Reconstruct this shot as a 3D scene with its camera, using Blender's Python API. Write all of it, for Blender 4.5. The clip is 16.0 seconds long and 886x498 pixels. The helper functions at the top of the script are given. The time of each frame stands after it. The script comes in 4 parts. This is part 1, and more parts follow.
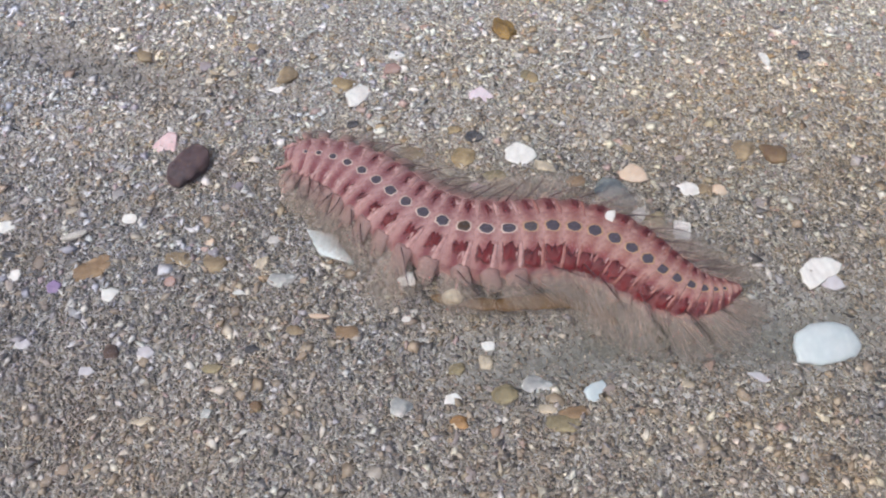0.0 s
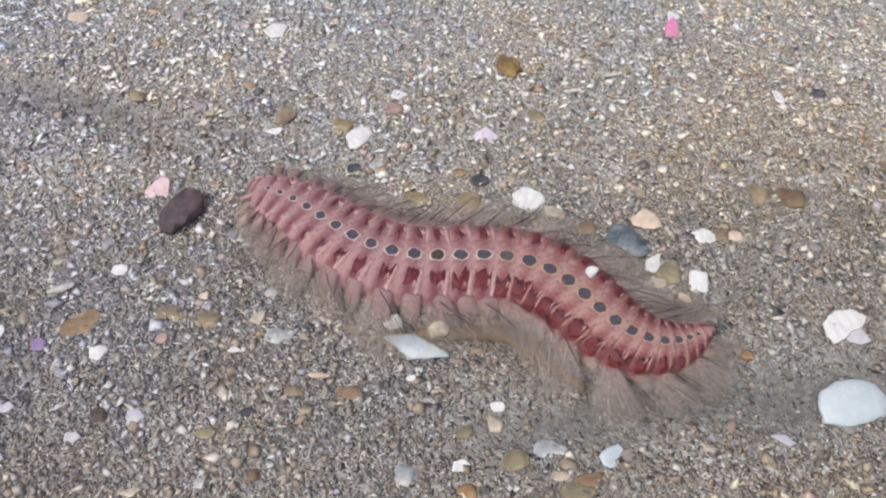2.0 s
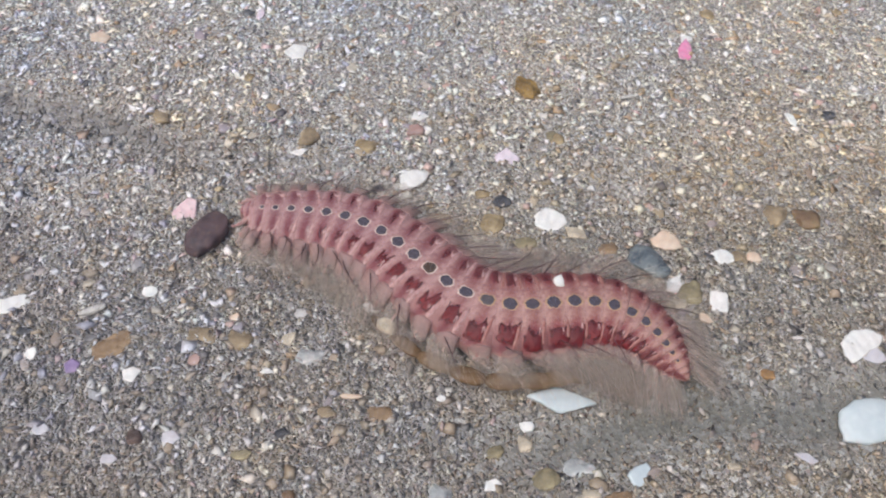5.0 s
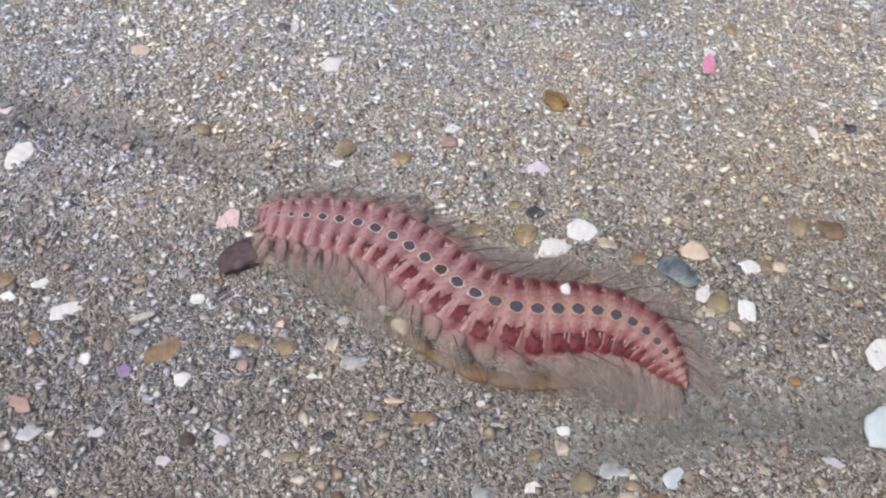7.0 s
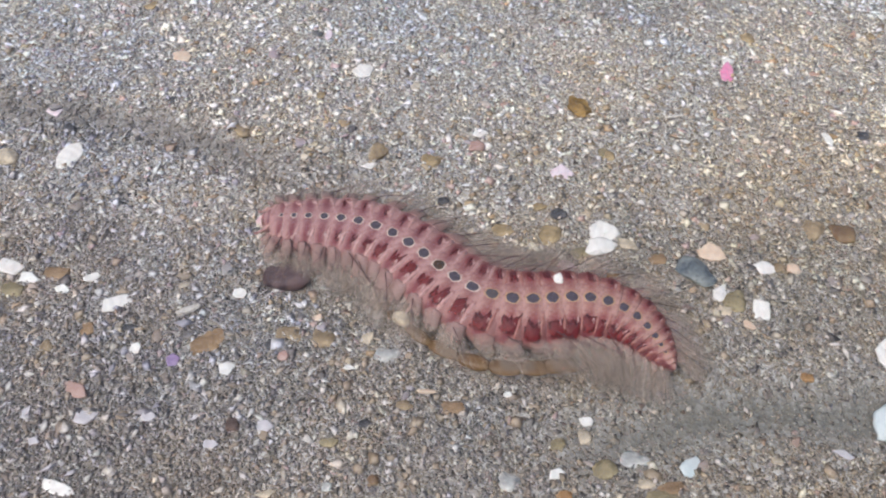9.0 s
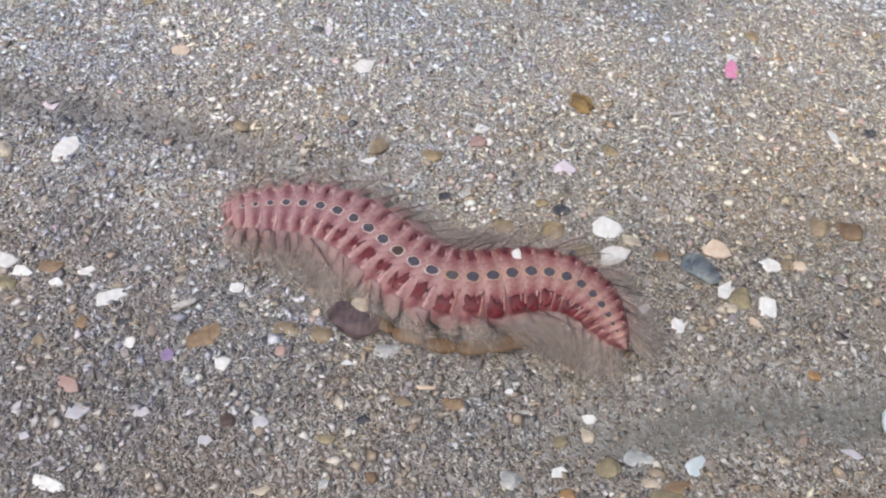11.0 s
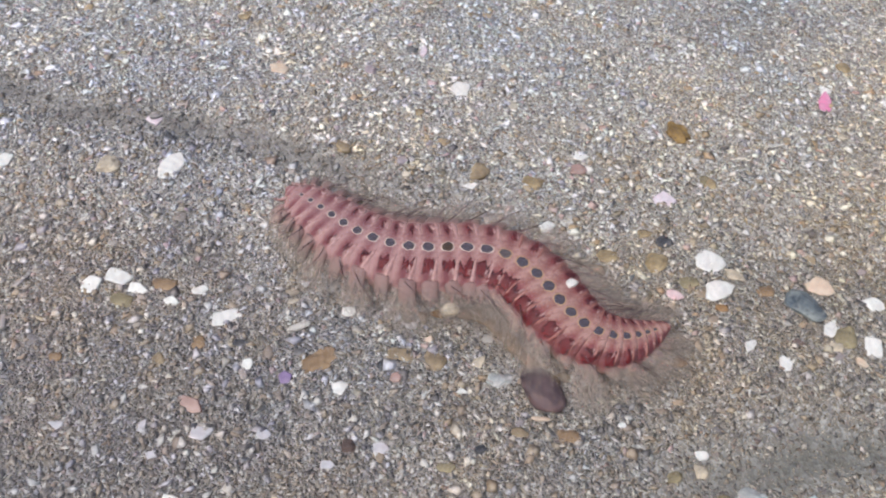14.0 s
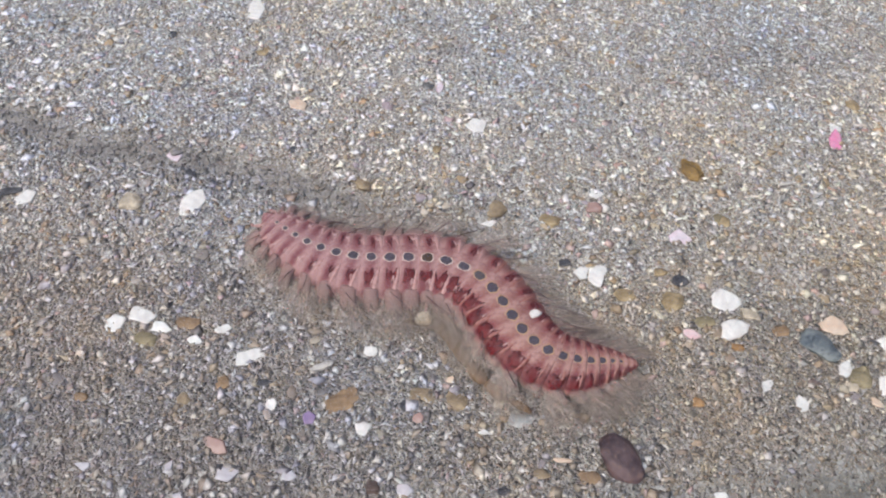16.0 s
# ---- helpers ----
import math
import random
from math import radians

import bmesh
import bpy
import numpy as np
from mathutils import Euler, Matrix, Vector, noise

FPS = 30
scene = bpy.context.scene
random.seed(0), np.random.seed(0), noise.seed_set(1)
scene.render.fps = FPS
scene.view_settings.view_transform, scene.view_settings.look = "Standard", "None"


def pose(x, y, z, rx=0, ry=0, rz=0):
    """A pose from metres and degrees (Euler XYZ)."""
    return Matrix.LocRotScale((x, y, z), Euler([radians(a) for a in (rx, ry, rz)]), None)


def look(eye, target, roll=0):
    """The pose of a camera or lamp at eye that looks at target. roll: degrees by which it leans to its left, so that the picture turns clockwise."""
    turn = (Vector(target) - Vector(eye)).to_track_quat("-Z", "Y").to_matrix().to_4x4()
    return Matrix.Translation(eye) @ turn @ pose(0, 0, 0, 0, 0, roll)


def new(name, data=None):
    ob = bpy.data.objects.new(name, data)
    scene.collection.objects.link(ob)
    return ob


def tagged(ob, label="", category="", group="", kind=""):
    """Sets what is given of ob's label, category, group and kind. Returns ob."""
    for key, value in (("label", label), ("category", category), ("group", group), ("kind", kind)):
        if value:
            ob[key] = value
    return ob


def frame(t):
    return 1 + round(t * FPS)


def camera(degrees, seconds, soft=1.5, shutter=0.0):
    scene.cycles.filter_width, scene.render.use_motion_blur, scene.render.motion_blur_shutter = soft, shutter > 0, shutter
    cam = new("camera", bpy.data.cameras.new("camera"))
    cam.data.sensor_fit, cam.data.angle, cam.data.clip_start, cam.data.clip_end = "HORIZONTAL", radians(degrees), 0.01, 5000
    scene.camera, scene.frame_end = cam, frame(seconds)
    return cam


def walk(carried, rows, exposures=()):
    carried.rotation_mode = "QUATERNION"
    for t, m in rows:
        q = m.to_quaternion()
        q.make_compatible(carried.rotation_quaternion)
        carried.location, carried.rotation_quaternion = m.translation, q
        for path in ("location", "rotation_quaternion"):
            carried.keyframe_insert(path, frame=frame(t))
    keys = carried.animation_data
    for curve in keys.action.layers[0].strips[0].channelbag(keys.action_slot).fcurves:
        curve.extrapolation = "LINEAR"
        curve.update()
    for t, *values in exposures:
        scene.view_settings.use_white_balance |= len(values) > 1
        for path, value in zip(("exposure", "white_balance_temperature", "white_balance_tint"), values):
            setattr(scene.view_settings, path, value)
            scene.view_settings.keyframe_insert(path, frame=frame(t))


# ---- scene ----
# camera rows: seconds, then millimetres and degrees
CAMERA_ROWS = [
    (0.0, 0.00, 0.00, 139.91, 33.53, -0.26, -0.08),
    (0.5, 1.64, 6.34, 131.37, 33.63, 0.04, 0.02),
    (1.0, -2.11, 7.90, 136.99, 33.93, -0.16, -0.30),
    (1.5, -0.50, 9.39, 136.76, 34.25, -0.25, -0.21),
    (2.0, -2.08, 10.93, 137.98, 34.57, -0.45, -0.37),
    (2.5, -4.32, 11.63, 136.23, 34.71, -0.74, -0.57),
    (3.0, -5.90, 13.32, 136.57, 34.57, -0.71, -0.64),
    (3.5, -6.91, 11.10, 137.75, 34.82, -1.10, -0.67),
    (4.0, -7.45, 11.51, 140.17, 35.01, -1.18, -0.77),
    (6.5, -16.94, 12.29, 144.55, 35.04, -1.23, -1.04),
    (7.0, -18.49, 10.50, 147.90, 35.09, -1.17, -0.68),
    (7.5, -19.57, 8.79, 152.26, 34.99, -1.37, -0.41),
    (8.0, -19.73, 3.50, 154.44, 35.30, -1.07, -0.11),
    (8.5, -22.15, 3.80, 155.81, 35.11, -0.88, 0.06),
    (9.0, -22.75, 5.15, 155.37, 35.02, -0.75, 0.26),
    (11.5, -23.14, 3.99, 150.61, 35.79, -1.12, 0.68),
    (12.0, -34.47, 5.07, 151.53, 35.59, -1.48, 1.00),
    (12.5, -40.39, 3.11, 152.15, 35.54, -1.28, 1.35),
    (13.0, -42.55, 4.05, 153.69, 35.42, -1.38, 1.71),
    (13.5, -44.59, 6.25, 154.31, 35.45, -1.27, 1.91),
    (14.0, -47.44, 9.02, 157.08, 35.20, -1.49, 2.21),
    (14.5, -48.18, 12.76, 161.02, 35.01, -1.53, 2.48),
    (15.0, -50.41, 11.35, 160.62, 35.88, -1.57, 2.12),
    (15.5, -51.38, 12.74, 162.18, 35.88, -1.52, 2.02),
    (16.0, -53.62, 13.17, 163.11, 35.98, -1.78, 2.15),
]
cam = camera(60.0, 16.0, soft=2.0)
walk(cam, [(t, pose(x / 1000, y / 1000, z / 1000, rx, ry, rz)) for t, x, y, z, rx, ry, rz in CAMERA_ROWS])
MM = 0.001

# ---- light: a bright overcast sky with a wide, veiled sun ----
SUN_HEIGHT, SUN_TURN = 58.0, -122.0
world = bpy.data.worlds.new("sky")
scene.world = world
world.use_nodes = True
sky = world.node_tree.nodes.new("ShaderNodeTexSky")
sky.sky_type, sky.sun_disc = "NISHITA", False
sky.sun_elevation, sky.sun_rotation = radians(SUN_HEIGHT), radians(SUN_TURN)
sky.dust_density, sky.air_density, sky.ozone_density = 4.0, 1.0, 1.0
background = world.node_tree.nodes["Background"]
background.inputs["Strength"].default_value = 0.225
world.node_tree.links.new(sky.outputs["Color"], background.inputs["Color"])
sun = new("sun", bpy.data.lights.new("sun", "SUN"))
sun.data.energy, sun.data.angle, sun.data.color = 1.9, radians(32), (1.0, 0.975, 0.95)
sun.matrix_world = look((math.sin(radians(SUN_TURN)) * 2, math.cos(radians(SUN_TURN)) * 2, 2.0 * math.tan(radians(SUN_HEIGHT))), (0, 0, 0))
scene.view_settings.exposure = -0.19
scene.view_settings.use_white_balance = True
scene.view_settings.white_balance_temperature, scene.view_settings.white_balance_tint = 6230, 9


# ---- materials ----
class Mat:
    """A node material with a few short ways to add nodes."""

    def __init__(self, name):
        self.mat = bpy.data.materials.new(name)
        self.mat.use_nodes = True
        self.nodes, self.links = self.mat.node_tree.nodes, self.mat.node_tree.links
        self.bsdf = self.nodes["Principled BSDF"]
        self.out = self.nodes["Material Output"]

    def node(self, kind, **values):
        n = self.nodes.new("ShaderNode" + kind)
        for key, value in values.items():
            n.inputs[key].default_value = value
        return n

    def link(self, a, b):
        self.links.new(a, b)

    def noise(self, scale, detail=4.0, rough=0.6, coords="Object"):
        n = self.node("TexNoise", Scale=scale, Detail=detail, Roughness=rough)
        self.link(self.node("TexCoord").outputs[coords], n.inputs["Vector"])
        return n.outputs["Fac"]

    def ramp(self, fac, stops, mode="LINEAR"):
        r = self.nodes.new("ShaderNodeValToRGB")
        r.color_ramp.interpolation = mode
        while len(r.color_ramp.elements) < len(stops):
            r.color_ramp.elements.new(0.5)
        for e, (p, c) in zip(r.color_ramp.elements, stops):
            e.position, e.color = p, (*c, 1.0)
        self.link(fac, r.inputs["Fac"])
        return r.outputs["Color"]

    def math(self, op, a, b=0.0, clamp=False):
        n = self.nodes.new("ShaderNodeMath")
        n.operation, n.use_clamp = op, clamp
        for i, v in enumerate((a, b)):
            if isinstance(v, (int, float)):
                n.inputs[i].default_value = v
            else:
                self.link(v, n.inputs[i])
        return n.outputs[0]

    def mix(self, fac, a, b, mode="MIX"):
        n = self.nodes.new("ShaderNodeMix")
        n.data_type, n.blend_type = "RGBA", mode
        for i, v in ((0, fac), (6, a), (7, b)):
            if isinstance(v, (int, float)):
                n.inputs[i].default_value = v
            elif isinstance(v, tuple):
                n.inputs[i].default_value = (*v, 1.0)
            else:
                self.link(v, n.inputs[i])
        return n.outputs[2]

    def bump(self, height, strength=0.4, distance=0.0003):
        n = self.node("Bump", Strength=strength, Distance=distance)
        self.link(height, n.inputs["Height"])
        self.link(n.outputs["Normal"], self.bsdf.inputs["Normal"])

    def set(self, colour=None, rough=0.5, specular=0.4, sub=0.0):
        b = self.bsdf
        if colour is not None:
            if isinstance(colour, tuple):
                b.inputs["Base Color"].default_value = (*colour, 1.0)
            else:
                self.link(colour, b.inputs["Base Color"])
        b.inputs["Roughness"].default_value = rough
        b.inputs["Specular IOR Level"].default_value = specular
        if sub:
            b.inputs["Subsurface Weight"].default_value = sub
            b.inputs["Subsurface Radius"].default_value = (0.0012, 0.0006, 0.0005)
            b.inputs["Subsurface Scale"].default_value = 1.0
        return self.mat


# colours of the loose sand, from dark mineral to white shell
SAND_STOPS = [(0.0, (0.10, 0.097, 0.102)), (0.045, (0.29, 0.265, 0.245)), (0.12, (0.37, 0.32, 0.265)), (0.26, (0.40, 0.35, 0.28)),
              (0.36, (0.43, 0.31, 0.21)), (0.385, (0.49, 0.37, 0.34)), (0.41, (0.37, 0.36, 0.355)), (0.54, (0.50, 0.455, 0.39)),
              (0.66, (0.60, 0.58, 0.55)), (0.78, (0.85, 0.845, 0.805))]




def sand_material():
    m = Mat("sand")
    coords = m.node("TexCoord").outputs["Object"]
    v = m.node("TexVoronoi", Scale=1150.0)
    m.link(coords, v.inputs["Vector"])
    parts = m.node("SeparateColor")
    m.link(v.outputs["Color"], parts.inputs["Color"])
    colour = m.ramp(parts.outputs[0], SAND_STOPS, "CONSTANT")
    colour = m.mix(m.ramp(m.noise(22.0, 3.0), [(0.35, (0, 0, 0)), (0.7, (0.6, 0.6, 0.6))]), colour, (0.34, 0.315, 0.28))
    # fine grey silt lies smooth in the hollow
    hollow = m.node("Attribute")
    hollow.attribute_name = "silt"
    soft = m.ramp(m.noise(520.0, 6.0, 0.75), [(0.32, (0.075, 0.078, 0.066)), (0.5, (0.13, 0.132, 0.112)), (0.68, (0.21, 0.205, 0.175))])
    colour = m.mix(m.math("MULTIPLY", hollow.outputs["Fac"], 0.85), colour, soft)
    # painted lip shade and dark patches, mixed in as a darker colour
    darkened = m.node("Attribute")
    darkened.attribute_name = "sand_tone"
    colour = m.mix(m.math("MULTIPLY", darkened.outputs["Fac"], 0.6), colour, (0.11, 0.105, 0.105))
    m.bump(v.outputs["Distance"], 0.6, 0.0004)
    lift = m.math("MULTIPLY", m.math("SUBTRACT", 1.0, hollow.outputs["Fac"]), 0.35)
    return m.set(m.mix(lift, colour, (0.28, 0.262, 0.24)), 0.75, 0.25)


def grain_material(name, stops, rough=0.55):
    m = Mat(name)
    rnd = m.node("NewGeometry").outputs["Random Per Island"]
    # more white shell up the crest; this also paints in the far light
    shelly_lit = m.node("Attribute")
    shelly_lit.attribute_name = "shelly_lit"
    rnd = m.math("POWER", rnd, m.math("SUBTRACT", 1.32, m.math("MULTIPLY", shelly_lit.outputs["Fac"], 0.82)))
    colour = m.ramp(rnd, stops, "CONSTANT")
    # each grain leans to lilac, ochre, olive or flesh
    hue = m.ramp(m.math("FRACT", m.math("MULTIPLY", rnd, 57.31)), [(0.0, (1.0, 0.96, 1.08)), (0.22, (1.0, 1.0, 1.0)), (0.46, (1.08, 1.0, 0.84)), (0.62, (0.98, 1.02, 0.90)),
                                                                   (0.78, (1.08, 0.96, 0.92)), (0.88, (0.97, 1.0, 1.07))], "CONSTANT")
    colour = m.mix(0.5, colour, hue, "MULTIPLY")
    # faint patches of ochre and lilac grains some millimetres wide
    patch = m.ramp(m.noise(150.0, 3.0, 0.6), [(0.32, (0.95, 0.93, 0.99)), (0.5, (1.0, 1.0, 1.0)), (0.66, (1.06, 0.99, 0.87))])
    colour = m.mix(1.0, colour, patch, "MULTIPLY")
    # light growing from near sand to crest, painted in as a colour gain
    far_light = m.ramp(shelly_lit.outputs["Fac"], [(0.0, (1.02, 1.03, 1.01)), (0.45, (1.20, 1.21, 1.17)), (1.0, (1.25, 1.27, 1.26))])
    colour = m.mix(1.0, colour, far_light, "MULTIPLY")
    warm = m.ramp(m.noise(62.0, 4.0, 0.65), [(0.50, (0, 0, 0)), (0.66, (0.28, 0.28, 0.28))])
    colour = m.mix(warm, colour, (0.44, 0.34, 0.245))
    # drifts of browner and greyer sand a few centimetres wide
    sand_tone = m.ramp(m.noise(16.0, 3.0), [(0.38, (0.90, 0.93, 0.98)), (0.62, (1.06, 1.0, 0.92))])
    # colour cast put into the sand, from lilac grey west to tan east
    where = m.node("SeparateXYZ")
    m.link(m.node("TexCoord").outputs["Object"], where.inputs[0])
    eastward = m.math("ADD", m.math("MULTIPLY", where.outputs["X"], 5.5), 0.62, True)
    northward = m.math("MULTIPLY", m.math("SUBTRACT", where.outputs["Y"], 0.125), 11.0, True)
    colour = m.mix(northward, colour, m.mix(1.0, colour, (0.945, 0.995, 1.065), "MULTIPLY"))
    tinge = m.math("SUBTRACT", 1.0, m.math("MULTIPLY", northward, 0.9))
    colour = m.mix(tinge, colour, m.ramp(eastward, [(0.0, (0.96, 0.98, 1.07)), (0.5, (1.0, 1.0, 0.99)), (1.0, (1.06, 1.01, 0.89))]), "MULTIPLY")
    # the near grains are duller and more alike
    dull = m.math("SUBTRACT", 0.34, m.math("MULTIPLY", shelly_lit.outputs["Fac"], 0.34))
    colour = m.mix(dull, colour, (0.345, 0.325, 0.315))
    fine = m.ramp(m.noise(2600.0, 3.0), [(0.3, (0.78, 0.78, 0.78)), (0.7, (1.12, 1.12, 1.12))])
    colour = m.mix(1.0, m.mix(1.0, colour, sand_tone, "MULTIPLY"), fine, "MULTIPLY")
    # the grains take the same painted lip shade and dark patches
    darkened = m.node("Attribute")
    darkened.attribute_name = "sand_tone"
    colour = m.mix(m.math("MULTIPLY", darkened.outputs["Fac"], 0.64), colour, (0.125, 0.12, 0.125))
    return m.set(colour, rough, 0.5)


def stone_material(name, a, b, spot, scale=350.0, rough=0.45, sub=0.0):
    m = Mat(name)
    mottled = m.ramp(m.noise(scale, 5.0, 0.65), [(0.34, a), (0.62, b)])
    fine = m.noise(scale * 7, 4.0, 0.7)
    flecks = m.ramp(m.noise(scale * 3.3, 3.0, 0.6), [(0.54, (0, 0, 0)), (0.68, (0.8, 0.8, 0.8))])
    shade = m.ramp(m.noise(scale * 0.6, 4.0, 0.7), [(0.36, (0.68, 0.68, 0.70)), (0.64, (1.12, 1.10, 1.06))])
    mottled = m.mix(1.0, mottled, shade, "MULTIPLY")
    m.bump(fine, 0.7, 0.0003)
    return m.set(m.mix(flecks, mottled, spot), rough, 0.4, sub)


def shell_material(name, a, b, rough=0.38, growth=0.16):
    m = Mat(name)
    wave = m.nodes.new("ShaderNodeTexWave")
    wave.wave_type, wave.rings_direction = "RINGS", "Y"
    wave.inputs["Scale"].default_value, wave.inputs["Distortion"].default_value = 160.0, 4.0
    wave.inputs["Detail"].default_value = 3.0
    m.link(m.node("TexCoord").outputs["Object"], wave.inputs["Vector"])
    blotch = m.ramp(m.noise(420.0, 5.0, 0.65), [(0.40, a), (0.72, b)])
    dirt = m.ramp(m.noise(1500.0, 4.0, 0.7), [(0.62, (0, 0, 0)), (0.80, (0.5, 0.5, 0.5))])
    lines = m.math("MULTIPLY", wave.outputs["Fac"], growth)
    colour = m.mix(lines, m.mix(dirt, blotch, (0.30, 0.26, 0.20)), tuple(c * 0.55 for c in b))
    m.bump(wave.outputs["Fac"], growth * 1.5, 0.0002)
    return m.set(colour, rough, 0.5, 0.08)


def skin_material():
    """The bristle worm's skin: rose with broad pale bands, redder along the flanks, tan down the middle of the rear."""
    m = Mat("worm_skin")
    across, along, rear = m.node("Attribute"), m.node("Attribute"), m.node("Attribute")
    across.attribute_name, along.attribute_name, rear.attribute_name = "across", "along", "rear"
    wobble = m.math("MULTIPLY", m.math("SUBTRACT", m.noise(700.0, 4.0, 0.65), 0.5), 0.17)
    side = m.math("ADD", m.math("ABSOLUTE", across.outputs["Fac"]), wobble)
    front = m.ramp(side, [(0.0, (0.30, 0.150, 0.158)), (0.07, (0.27, 0.115, 0.126)), (0.14, (0.205, 0.060, 0.072)), (0.23, (0.185, 0.044, 0.054)),
                          (0.32, (0.24, 0.088, 0.092)), (0.42, (0.36, 0.205, 0.19)), (0.55, (0.45, 0.33, 0.28)), (1.0, (0.38, 0.28, 0.21))])
    back = m.ramp(side, [(0.0, (0.37, 0.190, 0.150)), (0.10, (0.33, 0.145, 0.125)), (0.16, (0.23, 0.055, 0.056)), (0.24, (0.135, 0.014, 0.019)),
                         (0.40, (0.16, 0.022, 0.026)), (0.47, (0.32, 0.13, 0.12)), (0.55, (0.45, 0.33, 0.28)), (1.0, (0.38, 0.28, 0.21))])
    colour = m.mix(rear.outputs["Fac"], front, back)
    # the pale band slants back as it runs out over the flank
    slanted = m.math("ADD", along.outputs["Fac"], m.math("MULTIPLY", m.math("ABSOLUTE", across.outputs["Fac"]), 0.28))
    seam = m.math("ABSOLUTE", m.math("SUBTRACT", m.math("MULTIPLY", slanted, 2.0), 1.06))
    seam = m.math("ADD", seam, m.math("MULTIPLY", wobble, 2.2))
    pale = m.ramp(seam, [(0.12, (0, 0, 0)), (0.52, (0.85, 0.85, 0.85))])
    flank = m.ramp(side, [(0.13, (0, 0, 0)), (0.22, (0.8, 0.8, 0.8)), (0.42, (0.8, 0.8, 0.8)), (0.5, (0, 0, 0))])
    pale = m.math("MULTIPLY", pale, m.math("SUBTRACT", 1.0, m.math("MULTIPLY", flank, rear.outputs["Fac"])))
    colour = m.mix(pale, colour, m.mix(rear.outputs["Fac"], (0.48, 0.29, 0.28), (0.48, 0.29, 0.25)))
    blotch = m.ramp(m.noise(480.0, 5.0, 0.7), [(0.48, (0, 0, 0)), (0.68, (0.6, 0.6, 0.6))])
    colour = m.mix(blotch, colour, (0.15, 0.035, 0.055))
    streak = m.ramp(m.noise(1700.0, 4.0, 0.7), [(0.54, (0, 0, 0)), (0.74, (0.36, 0.36, 0.36))])
    colour = m.mix(streak, colour, (0.48, 0.33, 0.32))
    m.bump(m.noise(1100.0, 5.0, 0.72), 0.8, 0.0005)
    return m.set(colour, 0.34, 0.4, 0.12)


def bristle_material(name, colour):
    m = Mat(name)
    pale = tuple(min(0.95, c * 1.2) for c in colour)
    tint = m.ramp(m.node("NewGeometry").outputs["Random Per Island"], [(0.0, (0.10, 0.075, 0.065)), (0.035, tuple(c * 0.72 for c in colour)), (0.35, colour), (0.80, pale)], "CONSTANT")
    m.set(tint, 0.45, 0.3)
    thin, half = m.node("BsdfTranslucent"), m.node("MixShader", Fac=0.6)
    m.link(tint, thin.inputs["Color"])
    m.link(m.bsdf.outputs[0], half.inputs[1])
    m.link(thin.outputs[0], half.inputs[2])
    m.link(half.outputs[0], m.out.inputs["Surface"])
    return m.mat


def graded_material(name, root, tip, opaque_root, opaque_tip, rough=0.45):
    """Flesh whose colour and clearness change along the attribute "down"; thin towards the attribute "edge"."""
    m = Mat(name)
    down, edge = m.node("Attribute"), m.node("Attribute")
    down.attribute_name, edge.attribute_name = "down", "edge"
    mottle = m.math("MULTIPLY", m.math("SUBTRACT", m.noise(1000.0, 4.0, 0.7), 0.5), 0.7)
    at = m.math("ADD", down.outputs["Fac"], mottle, True)
    colour = m.ramp(at, [(0.0, root), (1.0, tip)])
    fine = m.ramp(m.noise(2600.0, 4.0, 0.7), [(0.34, (0.62, 0.60, 0.60)), (0.68, (1.28, 1.28, 1.28))])
    m.set(m.mix(1.0, colour, fine, "MULTIPLY"), rough, 0.4, 0.1)
    m.bump(m.noise(1800.0, 4.0, 0.7), 0.4, 0.0003)
    solid = m.math("ADD", opaque_root, m.math("MULTIPLY", at, opaque_tip - opaque_root))
    solid = m.math("MULTIPLY", solid, m.math("SUBTRACT", 1.0, edge.outputs["Fac"]), True)
    clear, mixed = m.node("BsdfTransparent"), m.node("MixShader")
    m.link(solid, mixed.inputs["Fac"])
    m.link(clear.outputs[0], mixed.inputs[1])
    m.link(m.bsdf.outputs[0], mixed.inputs[2])
    m.link(mixed.outputs[0], m.out.inputs["Surface"])
    return m.mat


def flesh_material(name, a, b, rough=0.38, clear=0.0):
    m = Mat(name)
    m.set(m.ramp(m.noise(1300.0, 4.0, 0.65), [(0.35, a), (0.68, b)]), rough, 0.45, 0.1)
    m.bump(m.noise(2600.0, 3.0), 0.3, 0.0002)
    if clear:
        glassy, mixed = m.node("BsdfTransparent"), m.node("MixShader", Fac=clear)
        m.link(m.bsdf.outputs[0], mixed.inputs[1])
        m.link(glassy.outputs[0], mixed.inputs[2])
        m.link(mixed.outputs[0], m.out.inputs["Surface"])
    return m.mat


SAND = sand_material()
GRAINS = grain_material("sand_grains", SAND_STOPS, 0.42)
GRIT = grain_material("shell_grit", [(0.0, (0.13, 0.12, 0.12)), (0.05, (0.33, 0.26, 0.18)), (0.22, (0.47, 0.39, 0.29)), (0.36, (0.56, 0.51, 0.44)),
                                     (0.46, (0.46, 0.45, 0.49)), (0.58, (0.46, 0.34, 0.23)), (0.62, (0.58, 0.43, 0.42)), (0.66, (0.86, 0.85, 0.83))], 0.42)
GRAVEL = grain_material("dull_gravel", [(0.0, (0.10, 0.095, 0.10)), (0.08, (0.24, 0.19, 0.14)), (0.24, (0.34, 0.255, 0.16)), (0.40, (0.36, 0.33, 0.30)),
                                        (0.52, (0.41, 0.31, 0.19)), (0.64, (0.30, 0.26, 0.28)), (0.74, (0.46, 0.40, 0.33)), (0.86, (0.40, 0.27, 0.23)), (0.92, (0.66, 0.62, 0.57))], 0.4)
